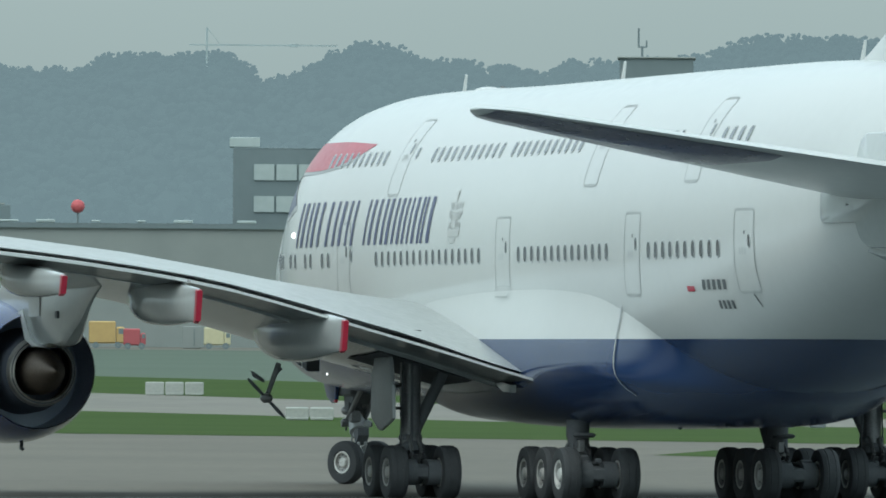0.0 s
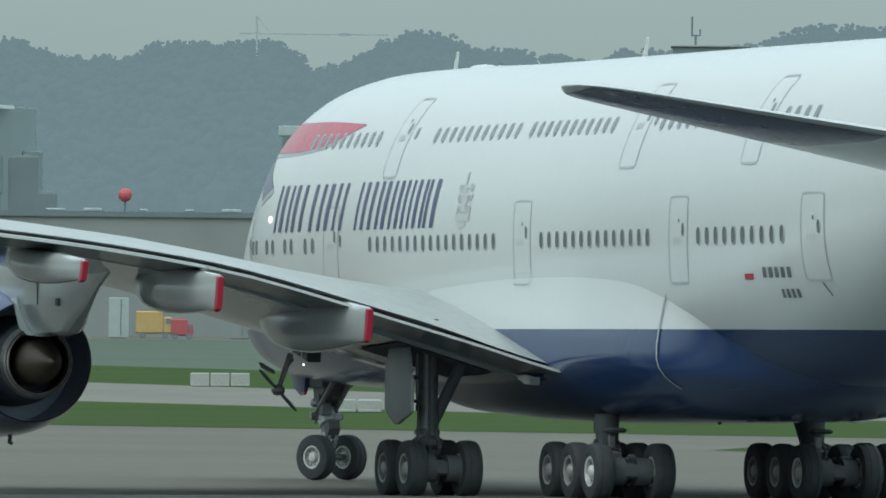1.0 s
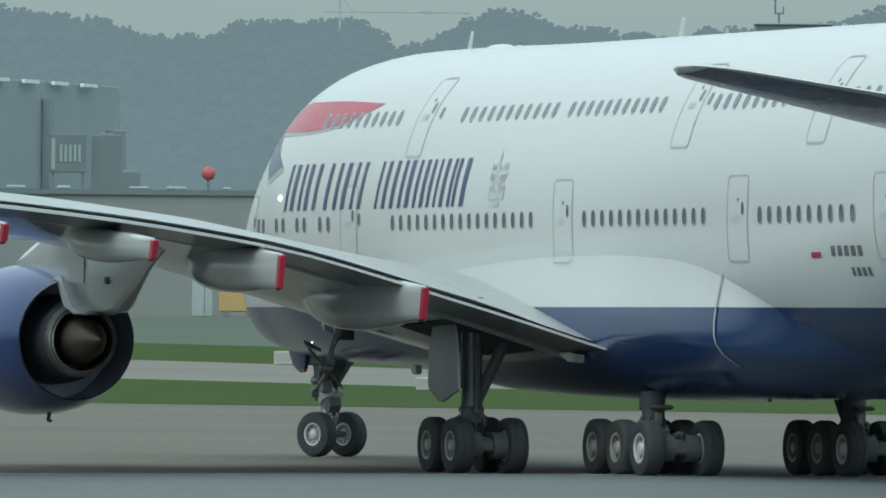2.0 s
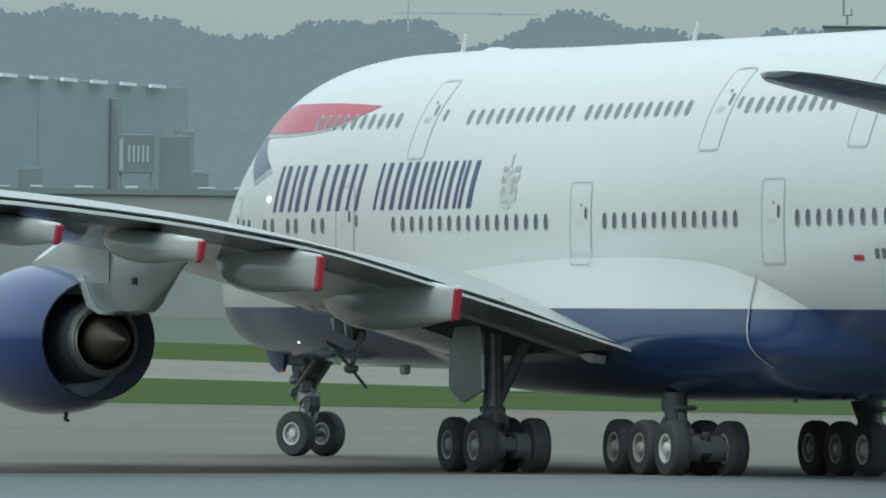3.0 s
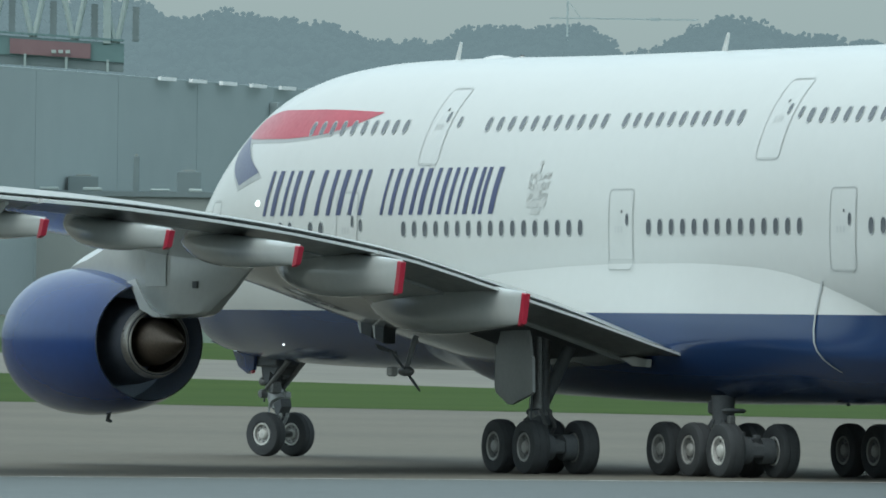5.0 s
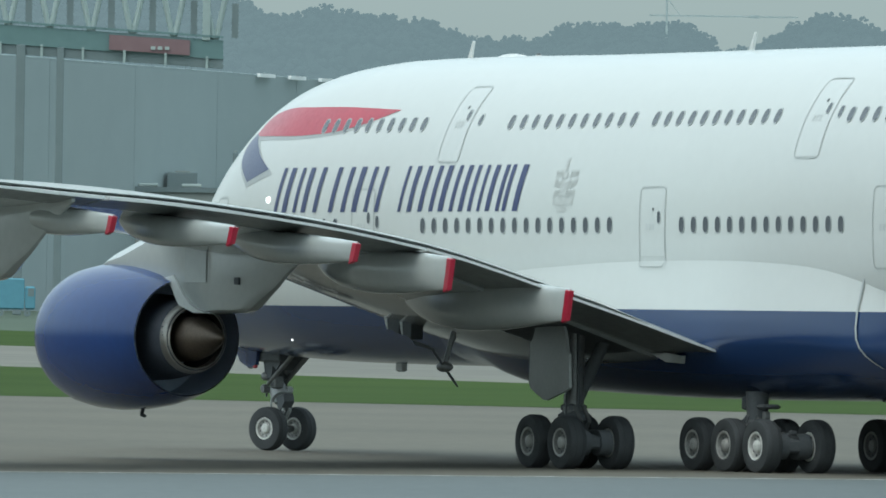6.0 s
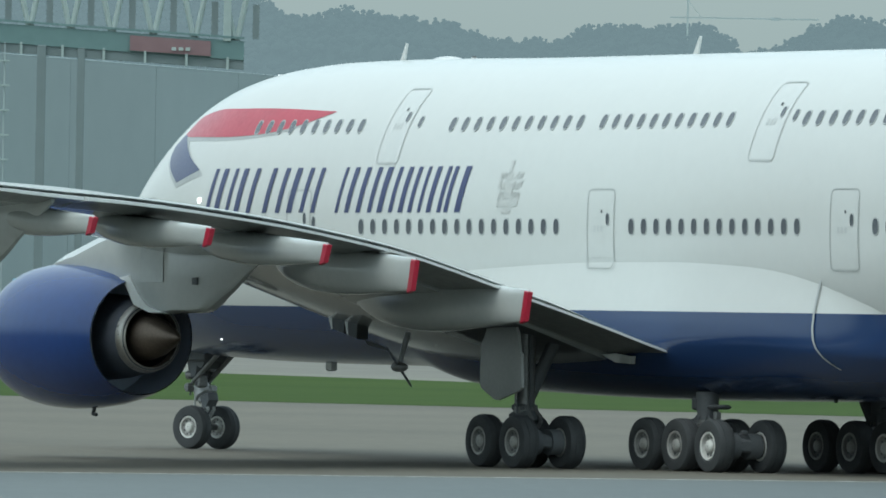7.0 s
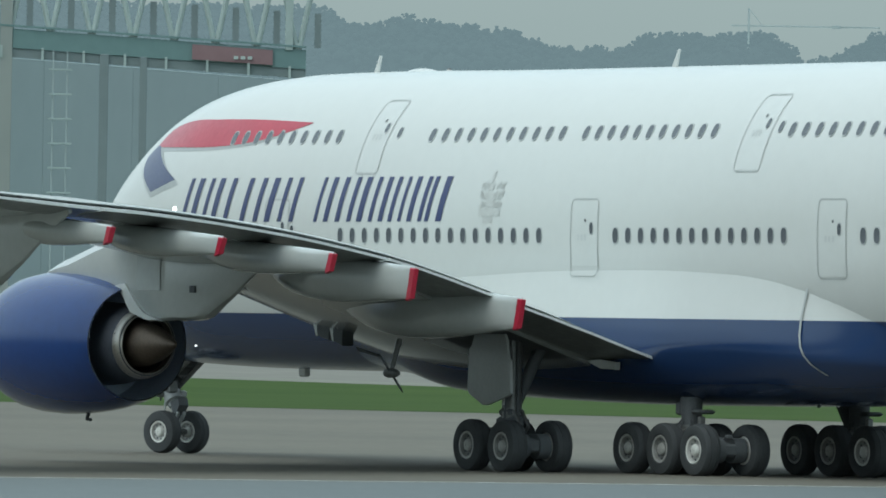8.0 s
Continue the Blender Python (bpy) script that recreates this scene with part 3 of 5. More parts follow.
def pane_mesh():
    g = Geo()
    for (w, h, z0, z1, mi) in ((0.155, 0.235, -0.02, 0.014, 1), (0.125, 0.20, -0.02, 0.020, 0)):
        rings = []
        for z in (z0, z1):
            rings.append([(w * math.copysign(abs(math.cos(a)) ** 0.8, math.cos(a)), h * math.copysign(abs(math.sin(a)) ** 0.8, math.sin(a)), z) for a in (2 * math.pi * i / 16 for i in range(16))])
        g.loft(rings, True, mi)
    return mesh_of("cabin_window", g, [GLASS_DARK, SHADOW_GREY], 30)


PANE = pane_mesh()
main_rows = [20.40 + 0.649 * i for i in range(17)] + [34.60 + 0.624 * i for i in range(14)] + [46.38 + 0.62 * i for i in range(10)]
main_rows += [7.89, 8.75, 10.68, 11.4, 12.66, 13.29, 14.62, 15.29]
upper_rows = [13.58 + 0.646 * i for i in range(10)] + [24.34 + 0.668 * i for i in range(11)] + [32.2 + 0.632 * i for i in range(11)] + [42.2 + 0.632 * i for i in range(9)] + [50.84 + 0.64 * i for i in range(4)]
for sd in (1, -1):
    for zz, row in ((6.27, main_rows), (9.02, upper_rows)):
        for s in row:
            ob = new("cabin_window", PANE)
            ob.parent = plane
            ob.matrix_basis = on_hull(s, zz, 0.0, sd)


def hull_ribbon(pts, w, off, side=1, closed=True):
    """A flat seam along points (s, z) of the hull."""
    g = Geo()
    n = len(pts)
    a_, b_ = [], []
    for i, (s, z) in enumerate(pts):
        p0, p1 = pts[(i - 1) % n] if closed or i else pts[0], pts[(i + 1) % n] if closed or i < n - 1 else pts[-1]
        d = Vector((p1[0] - p0[0], p1[1] - p0[1])).normalized()
        nx, nz = -d.y * w / 2, d.x * w / 2
        o = off(z) if callable(off) else off
        a_.append(tuple(hull_side(s + nx, z + nz, o, side)[0]))
        b_.append(tuple(hull_side(s - nx, z - nz, o, side)[0]))
    faces = [(i, (i + 1) % n, n + (i + 1) % n, n + i) for i in range(n if closed else n - 1)]
    return g.add(a_ + b_, faces)


def rounded(s0, s1, z0, z1, r):
    out = []
    for cs, cz, a0 in ((s1 - r, z1 - r, 0), (s0 + r, z1 - r, 90), (s0 + r, z0 + r, 180), (s1 - r, z0 + r, 270)):
        out += [(cs + r * math.cos(radians(a0 + k)), cz + r * math.sin(radians(a0 + k))) for k in (0, 30, 60, 90)]
    dense = []
    for i, p in enumerate(out):
        q = out[(i + 1) % len(out)]
        k = max(1, int(math.dist(p, q) / 0.25))
        dense += [(p[0] + (q[0] - p[0]) * j / k, p[1] + (q[1] - p[1]) * j / k) for j in range(k)]
    return dense


def hull_patch(fn, nu, nv, off, side=1):
    """A patch on the hull: fn(u, v) gives (s, z)."""
    v = [tuple(hull_side(*fn(i / nu, j / nv), off, side)[0]) for i in range(nu + 1) for j in range(nv + 1)]
    f = [(i * (nv + 1) + j, (i + 1) * (nv + 1) + j, (i + 1) * (nv + 1) + j + 1, i * (nv + 1) + j + 1) for i in range(nu) for j in range(nv)]
    return Geo().add(v, f)


def cabin_door(s0, s1, z0, z1, side, swell=None):
    """A door flush with the hull; swell: top of the fairing over which its foot is bent out."""
    def off(z):
        return 0.012 + (0.0 if swell is None else 0.42 * max(0.0, swell - z))
    foot = z0 if swell is None else swell
    g = hull_patch(lambda u, v: (s0 + 0.05 + (s1 - s0 - 0.10) * u, foot + 0.05 + (z1 - foot - 0.10) * v), 6, 14, 0.006, side)
    d = part("cabin_door", g, WHITE_PAINT, plane, "white cabin door")
    part("door_seam", hull_ribbon(rounded(s0, s1, z0, z1, 0.17), 0.03, off, side), SEAM_GREY, d, "grey door seam")
    ob = new("door_window", PANE)
    ob.parent = d
    ob.matrix_basis = on_hull(s0 + (s1 - s0) * 0.76, z0 + (z1 - z0) * 0.62, 0.004, side) @ Matrix.Diagonal((0.62, 0.75, 1, 1))
    part("latch_mark", hull_patch(lambda u, v: (s0 + (s1 - s0) * 0.50 + 0.09 * u, z0 + (z1 - z0) * 0.70 + 0.08 * v), 1, 1, 0.016, side), LINE_GREY, d, "small dark latch")
    for k in range(3):
        part("door_marking", hull_patch(lambda u, v: (s0 + 0.34 + 0.17 * k + 0.11 * u, z0 + (z1 - z0) * 0.46 + 0.16 * v), 1, 1, 0.014, side), DOOR_MARK, d, "faint grey door marking")


for sd in (1, -1):
    for s0, s1, z0, z1 in ((6.2, 7.2, 5.2, 7.1), (16.25, 17.56, 5.22, 7.27), (44.27, 45.6, 5.16, 7.21), (53.08, 54.39, 5.19, 7.19),
                           (20.85, 22.05, 7.96, 10.02), (40.0, 41.25, 7.93, 9.96), (48.84, 50.02, 7.90, 9.95)):
        cabin_door(s0, s1, z0, z1, sd)
    cabin_door(32.37, 33.73, 5.20, 7.24, sd, 5.42)
    for s, z in ((17.75, 6.38), (22.55, 9.1), (41.62, 9.1)):
        ob = new("cabin_window", PANE)
        ob.parent = plane
        ob.matrix_basis = on_hull(s, z, 0.0, sd) @ Matrix.Diagonal((0.72, 0.8, 1, 1))


def hull_plate(pts, side, thick=0.07):
    """A raised plate on the hull within an outline of (s, z)."""
    cs, cz = sum(p[0] for p in pts) / len(pts), sum(p[1] for p in pts) / len(pts)
    rings = [[tuple(hull_side(cs + (a - cs) * k, cz + (b - cz) * k, off, side)[0]) for a, b in pts] for k, off in ((1.0, -0.03), (1.0, thick * 0.7), (0.97, thick), (0.6, thick), (0.05, thick))]
    return Geo().loft(rings, False)


for sd in (1, -1):
    part("stabiliser_plate", hull_plate(rounded(58.4, 61.5, 6.80, 7.62, 0.2), sd), PALE_GREY, plane, "pale grey plate under the tailplane root")
    part("stabiliser_plate", hull_plate(rounded(60.3, 63.2, 6.25, 8.85, 0.25), sd, 0.11), PALE_GREY, plane, "pale grey sealing plate at the tailplane root")
    part("stabiliser_plate", hull_plate([(60.35, 6.2), (62.6, 6.15), (61.4, 5.72), (60.75, 5.8)], sd, 0.12), PALE_GREY, plane, "pale grey pointed foot of the plate")
    part("drain_mark", hull_ribbon([(53.85, 5.16), (53.95, 5.0), (54.02, 4.86)], 0.06, 0.014, sd, False), LINE_GREY, plane, "short dark drain mark")


# ---------------------------------------------------------------- airliner: livery
def slanted_bar(s, w, z0=6.65, z1=7.88, lean=0.42):
    return hull_patch(lambda u, v: (s + w * u + lean * (v - 0.0), z0 + (z1 - z0) * v), 2, 8, 0.016)


bars = [(11.6, 0.20), (12.1, 0.28), (12.75, 0.2), (13.25, 0.28), (13.95, 0.24), (14.85, 0.24), (15.55, 0.24), (16.15, 0.30), (16.85, 0.22), (17.45, 0.22),
        (18.75, 0.16), (19.25, 0.24), (19.85, 0.24), (20.45, 0.22), (20.95, 0.28), (21.55, 0.2), (22.05, 0.24), (22.55, 0.2), (23.05, 0.16), (23.5, 0.24), (24.05, 0.2), (24.4, 0.2), (24.95, 0.30)]
for s, w in bars:
    s = 11.42 + (s - 11.6) * 1.048
    part("title_bar", slanted_bar(s, w), LETTER_BLUE, plane, "navy slanted title bar")
rnd = random.Random(21)
crest = [(27.86, 6.62, 0.52, 0.13, 0.0), (27.62, 6.80, 1.10, 0.17, 0.02), (28.02, 7.02, 0.36, 0.40, 0.04), (28.02, 7.50, 0.30, 0.16, 0.03), (28.12, 7.70, 0.14, 0.32, 0.05)]
for k in (1.6, 2.5, 3.4, 4.2):
    for z0, top in ((7.02, 0.20), (7.27, 0.22), (7.52, 0.17)):
        dz, h, w, ln = rnd.uniform(-0.04, 0.04), top * rnd.uniform(0.8, 1.1), rnd.uniform(0.05, 0.08), rnd.uniform(-0.02, 0.08)
        for q in (-1, 1):
            crest.append((28.2 + q * 0.125 * k - w / 2 + 0.12 * (z0 - 7.0), z0 + dz, w, h, 0.05 + q * ln))
for s0, z0, w, h, ln in crest:
    part("crest_mark", hull_patch(lambda u, v: (s0 + w * u + ln * v, z0 + h * v), 2, 4, 0.014), CREST_GREY, plane, "faint silver emblem mark")


RED_TOP = smooth_table([8.0, 8.5, 9.2, 10.2, 12.0, 14.1, 17.6], [8.85, 9.27, 9.45, 9.56, 9.57, 9.55, 9.43])
RED_LOW = smooth_table([8.0, 10.0, 12.45, 14.77, 16.14, 17.6], [8.82, 8.79, 8.78, 8.91, 9.11, 9.42])


def swoosh(u, v):
    s = 8.02 + 9.55 * u
    return (s, RED_LOW(s) + (RED_TOP(s) - RED_LOW(s)) * v)


part("livery_ribbon", hull_patch(swoosh, 34, 6, 0.012), RED_PAINT, plane, "red ribbon flash")
part("ribbon_shade", hull_patch(lambda u, v: (8.6 + 7.8 * u, RED_LOW(8.6 + 7.8 * u) - 0.12 * (1 - 0.5 * u) + (0.11 - 0.06 * u) * v), 24, 2, 0.010), SHADOW_GREY, plane, "silver shade under the ribbon")
FLASH_F = smooth_table([0, 0.35, 0.62, 1.0], [8.01, 7.46, 7.7, 8.93])
FLASH_FZ = smooth_table([0, 0.35, 0.62, 1.0], [8.87, 8.5, 8.09, 7.51])
FLASH_B = smooth_table([0, 0.35, 0.62, 1.0], [8.35, 8.9, 9.5, 10.68])
FLASH_BZ = smooth_table([0, 0.35, 0.62, 1.0], [8.86, 8.56, 8.28, 7.86])


def blue_flash(u, v, grow=0.0):
    return (FLASH_F(u) + (FLASH_B(u) + grow - FLASH_F(u)) * v, FLASH_FZ(u) + (FLASH_BZ(u) - FLASH_FZ(u)) * v - grow * 0.5 * u)


part("flash_shade", hull_patch(lambda u, v: blue_flash(u, v, 0.28), 16, 6, 0.009), SHADOW_GREY, plane, "silver shade beside the navy fold")
part("livery_flash", hull_patch(blue_flash, 16, 6, 0.013), LETTER_BLUE, plane, "navy fold of the ribbon")
for k in range(5):
    part("registration_bar", hull_patch(lambda u, v: (50.65 + 0.36 * k + 0.22 * u, 5.28 + 0.24 * v), 1, 2, 0.014), LINE_GREY, plane, "dark registration bar")
for k in range(4):
    part("serial_bar", hull_patch(lambda u, v: (51.55 + 0.27 * k + 0.16 * u, 4.82 + 0.2 * v), 1, 2, 0.014), LINE_GREY, plane, "dark serial bar")
part("flag_mark", hull_patch(lambda u, v: (49.5 + 0.55 * u, 5.24 + 0.13 * v), 2, 2, 0.014), RED_PAINT, plane, "small red marking")
pts = []
for s, z in ((43.7, 4.92), (43.6, 4.5), (43.56, 4.1), (43.6, 3.7), (43.7, 3.4), (43.84, 3.2), (44.02, 3.0), (44.2, 2.85), (44.42, 2.7)):
    ring = fairing_ring(s)[:37]
    k = next(q for q in range(36) if ring[q + 1][2] < z)
    w = (ring[k][2] - z) / (ring[k][2] - ring[k + 1][2])
    p = Vector(ring[k]).lerp(Vector(ring[k + 1]), w)
    n = Vector((0, ring[k][2] - ring[k + 1][2], ring[k + 1][1] - ring[k][1])).normalized()
    pts.append(p + n * 0.03)
g = Geo().loft([[tuple(p + Vector((-0.045, 0, 0))), tuple(p + Vector((0.045, 0, 0)))] for p in pts], False, 0, closed=False)
part("panel_seam", g, SHADOW_GREY, plane, "pale curved panel seam")


# ---------------------------------------------------------------- airliner: antennas and lamps
for s in (16.1, 31.65, 52.2):
    z = HULL_TOP(s)
    g = Geo().prism([(s + 0.0, z - 0.05), (s + 0.25, z - 0.05), (s + 0.40, z + 0.46), (s + 0.33, z + 0.48)], -0.025, 0.025)
    part("blade_antenna", g, WHITE_PAINT, plane, "white blade antenna")
g = Geo()
rings = []
for i in range(13):
    u = i / 12
    w, h = 0.42 * math.sin(math.pi * (0.02 + 0.96 * u)) ** 0.5, 0.16 * math.sin(math.pi * (0.02 + 0.96 * u)) ** 0.5
    rings.append([(-(18.1 + 1.3 * u), w * math.cos(a), HULL_TOP(19) - 0.08 + h * math.sin(a)) for a in (math.pi * j / 8 for j in range(9))])
part("antenna_dome", g.loft(rings, False, 0, closed=False), WHITE_PAINT, plane, "low white antenna dome")
for k, (r, h) in enumerate(((0.11, 0.045), (0.07, 0.09))):
    c = (-20.17, 0.0, HULL_TOP(20.17) - 0.02)
    g = Geo().rod(c, (c[0], 0.0, c[2] + h), r, r * 0.75, n=14)
    part("beacon_lamp" if k else "beacon_base", g, LINE_GREY if k else PALE_GREY, plane, "small dark beacon on the crown" if k else "")
g = Geo().lathe_y([(-0.02, 0.085), (0.03, 0.08), (0.06, 0.045), (0.065, 0.01)], tuple(hull_side(11.0, 7.0)[0]), 16, cap=True)
part("wing_scan_light", g, LAMP, plane, "small lit white lamp")
for p in (tuple(hull_side(10.3, 3.15, 0.01)[0]), (-38.6, 13.36, 4.75)):
    part("marker_lamp", Geo().lathe_y([(-0.03, 0.022), (0.012, 0.022), (0.02, 0.006)], p, 10, cap=True), LAMP, plane, "small lit lamp")
part("nose_lens", Geo().prism([(1.2, 3.2), (2.4, 2.98), (2.3, 3.05), (1.4, 3.25)], -0.3, 0.3), GLASS_DARK, plane)


# ---------------------------------------------------------------- airliner: landing gear
def wheel_meshes(r, w, rim_r, rim_mat, recess):
    t = Geo().lathe_y([(-w * 0.36, rim_r * 0.98), (-w * 0.47, rim_r * 1.12), (-w * 0.5, (r + rim_r) / 2), (-w * 0.44, r * 0.94), (-w * 0.3, r * 0.99), (-w * 0.22, r * 0.995), (-w * 0.21, r * 0.98), (-w * 0.17, r * 0.98), (-w * 0.16, r),
                       (0, r), (w * 0.16, r), (w * 0.17, r * 0.98), (w * 0.21, r * 0.98), (w * 0.22, r * 0.995), (w * 0.3, r * 0.99), (w * 0.44, r * 0.94), (w * 0.5, (r + rim_r) / 2), (w * 0.47, rim_r * 1.12), (w * 0.36, rim_r * 0.98)], n=40)
    tyre = mesh_of("wheel", t, RUBBER, 40)
    g = Geo()
    for q in (1, -1):
        y = q * w
        g.lathe_y([(y * 0.40, rim_r * 1.03), (y * 0.45, rim_r * 1.0), (y * 0.42, rim_r * 0.86)], n=32)
        # The recessed ring has its own, darker tone.
        g.lathe_y([(y * 0.42, rim_r * 0.86), (y * 0.26, rim_r * 0.78), (y * 0.22, rim_r * 0.55), (y * 0.30, rim_r * 0.44)], n=32, mi=2)
        g.lathe_y([(y * 0.30, rim_r * 0.44), (y * 0.40, rim_r * 0.40), (y * 0.44, rim_r * 0.32), (y * 0.44, 0.01)], n=32)
        for i in range(9):
            a = 2 * math.pi * i / 9
            c = Vector((rim_r * 0.68 * math.cos(a), 0, rim_r * 0.68 * math.sin(a)))
            g.rod((c.x, y * 0.20, c.z), (c.x, y * 0.27, c.z), rim_r * 0.085, n=8, mi=1)
    rim = mesh_of("rim", g, [rim_mat, DARK, recess], 35)
    return tyre, rim


MAIN_TYRE, MAIN_RIM = wheel_meshes(0.69, 0.50, 0.36, RIM_DIRTY, RIM_RECESS)
_t2, MAIN_RIM_B = wheel_meshes(0.69, 0.50, 0.36, RIM, RIM_DIRTY)
NOSE_TYRE, NOSE_RIM = wheel_meshes(0.62, 0.42, 0.31, RIM, RIM_DIRTY)
wheels = []
STEER = 20.0


def steering(t):
    """Nose wheel angle, easing off as the turn opens."""
    return float(np.interp(t, [0, 2, 5, 8], [30, 27, 22, 17]))


def nose_wheel(q, t):
    a = radians(steering(t))
    return (-5.15 - q * 0.60 * math.sin(a), -0.08 + q * 0.60 * math.cos(a), 0.62)




def wheel(p, tyre, rim, radius, steer=0):
    """A wheel at p; steer: side of the nose leg, where it steers."""
    ob = new("wheel", tyre)
    ob.parent = plane
    ob.matrix_basis = pose(*p, 0, 0, steering(0.0) if steer else 0.0)
    tagged(ob, "black rubber tyre with a pale rim")
    r = new("rim", rim)
    r.parent = ob
    tagged(r, "pale painted rim with lightening holes")
    wheels.append((ob, p, radius, steer))


def bogie(s, y, axles, half):
    for i in range(axles):
        ss = s + (1.73 if axles == 2 else 1.63) * (i - (axles - 1) / 2)
        for q in (-1, 1):
            wheel((-ss, y + q * half, 0.67), MAIN_TYRE, MAIN_RIM_B if (i == 2 and axles == 3) else MAIN_RIM, 0.67)
        part("axle", Geo().rod((-ss, y - half, 0.67), (-ss, y + half, 0.67), 0.11).rod((-ss, y - 0.5, 0.67), (-ss, y - 0.14, 0.67), 0.33, n=16).rod((-ss, y + 0.14, 0.67), (-ss, y + 0.5, 0.67), 0.33, n=16).box((-ss + 0.12, y, 0.80), (0.2, 0.5, 0.16), bevel=0.04), DARK, plane, "dark brake pack on its axle")
    ln = 0.85 * (axles - 1) + 0.25
    g = Geo().box((-s, y, 0.68), (2 * ln, 0.36, 0.34), bevel=0.06)
    g.rod((-(s - 0.4), y - 0.22, 0.95), (-(s + ln - 0.3), y - 0.22, 0.95), 0.05).rod((-(s + 0.2), y + 0.2, 1.0), (-(s + ln - 0.2), y + 0.2, 0.98), 0.045)
    part("bogie_beam", g, DARK, plane, "dark steel bogie beam")
    rnd = random.Random(int(s * 3 + y * 11))
    for i in range(axles * 3):
        x, z = s + rnd.uniform(-ln, ln), rnd.uniform(0.62, 1.12)
        part("brake_fitting", Geo().box((-x, y + rnd.uniform(-0.3, 0.3), z), (rnd.uniform(0.12, 0.3), rnd.uniform(0.12, 0.3), rnd.uniform(0.1, 0.25)), bevel=0.03), DARK if i % 3 else STEEL, plane, "dark brake fitting")


def strut(s, y, top, lean_s, brace, body=False):
    r0 = 0.27 if body else 0.24
    lo = 1.25 if body else 1.5
    ob = part("gear_leg", Geo().rod((-s, y, lo), (-(s - lean_s), y, top), r0, 0.30 if body else 0.28, n=16), DARK if body else STEEL, plane, "dark grey main gear leg")
    part("gear_collar", Geo().rod((-s, y, 0.55), (-s, y, 1.05), 0.27, n=16), DARK, ob, "dark pivot collar on the bogie")
    part("gear_collar", Geo().rod((-s, y, lo - 0.1), (-s, y, lo + 0.07), r0 + 0.05, n=16), STEEL, ob, "ribbed leg collar")
    part("oleo", Geo().rod((-s, y, 0.9), (-s, y, lo), 0.17, n=16), CHROME, ob, "bright oleo piston")
    for q in (-0.12, 0.12):
        g = Geo().rod((-(s + 0.24), y + q, lo + 0.1), (-(s + 0.60), y + q, 1.20), 0.05, n=8).rod((-(s + 0.60), y + q, 1.20), (-(s + 0.26), y + q, 0.88), 0.05, n=8)
        part("torque_link", g, STEEL, ob)
    b0, b1 = brace
    part("side_brace", Geo().rod(b0, b1, 0.15, n=12), DARK, ob, "dark diagonal brace strut")
    part("lock_stay", Geo().rod((b0[0] + 0.25, b0[1], b0[2]), (b1[0] + 0.3, b1[1], b1[2]), 0.06, n=8), DARK, ob)
    rnd = random.Random(int(s * 10 + y * 7))
    for i in range(10 if body else 7):
        a = rnd.uniform(0, 6.28)
        k = 0.30 if body else 0.24
        x, yy = k * math.cos(a), k * math.sin(a)
        z0 = 0.95 + rnd.uniform(0, 0.3)
        x1 = x * rnd.uniform(1.3, 2.0)
        g = Geo().rod((-s + x1 * 1.2, y + yy * 1.5, 0.72 + rnd.uniform(0, 0.2)), (-s + x1, y + yy * 1.3, z0), 0.024, n=6)
        g.rod((-s + x1, y + yy * 1.3, z0), (-s + x * 0.95, y + yy * 0.95, max(z0 + 0.2, top - 0.6)), 0.024, n=6)
        part("hydraulic_hose", g, DARK, ob, "black hydraulic hose")
    if body:
        part("leg_door", Geo().box((-s - 0.55, y, 1.66), (0.45, 0.5, 0.12), bevel=0.05), DARK, ob, "dark leg fairing plate")
        part("leg_door", Geo().box((-s + 0.42, y, 1.74), (0.22, 0.36, 0.36), bevel=0.05), DARK, ob, "dark leg fairing plate")
        part("valve_block", Geo().box((-s - 0.62, y + 0.1, 1.38), (0.16, 0.16, 0.34), bevel=0.03), STEEL, ob)
        part("valve_block", Geo().box((-s - 0.1, y + 0.34, 1.12), (0.26, 0.2, 0.2), bevel=0.04), STEEL, ob)
    else:
        part("valve_block", Geo().box((-s + 0.24, y, 1.75), (0.14, 0.34, 0.35), bevel=0.04), STEEL, ob)
        part("leg_label", Geo().box((-s + 0.02, y + 0.24, 1.95), (0.09, 0.04, 0.42), bevel=0.015), FLAP_WHITE, ob, "white hose guard")
        part("leg_door", Geo().box((-s + 0.34, y + (0.1 if y > 0 else -0.1), 2.9), (0.3, 0.14, 1.7), bevel=0.03), DARK, ob, "dark plate behind the gear leg")
        part("gear_collar", Geo().rod((-s, y, 0.9), (-s, y, 1.12), 0.34, n=14), DARK, ob, "dark pivot collar on the bogie")
        part("pivot_housing", Geo().box((-s, y, 1.30), (0.86, 0.56, 0.34), bevel=0.1).box((-s + 0.05, y, 1.55), (0.56, 0.5, 0.26), bevel=0.08), DARK, ob, "dark bogie pivot housing")


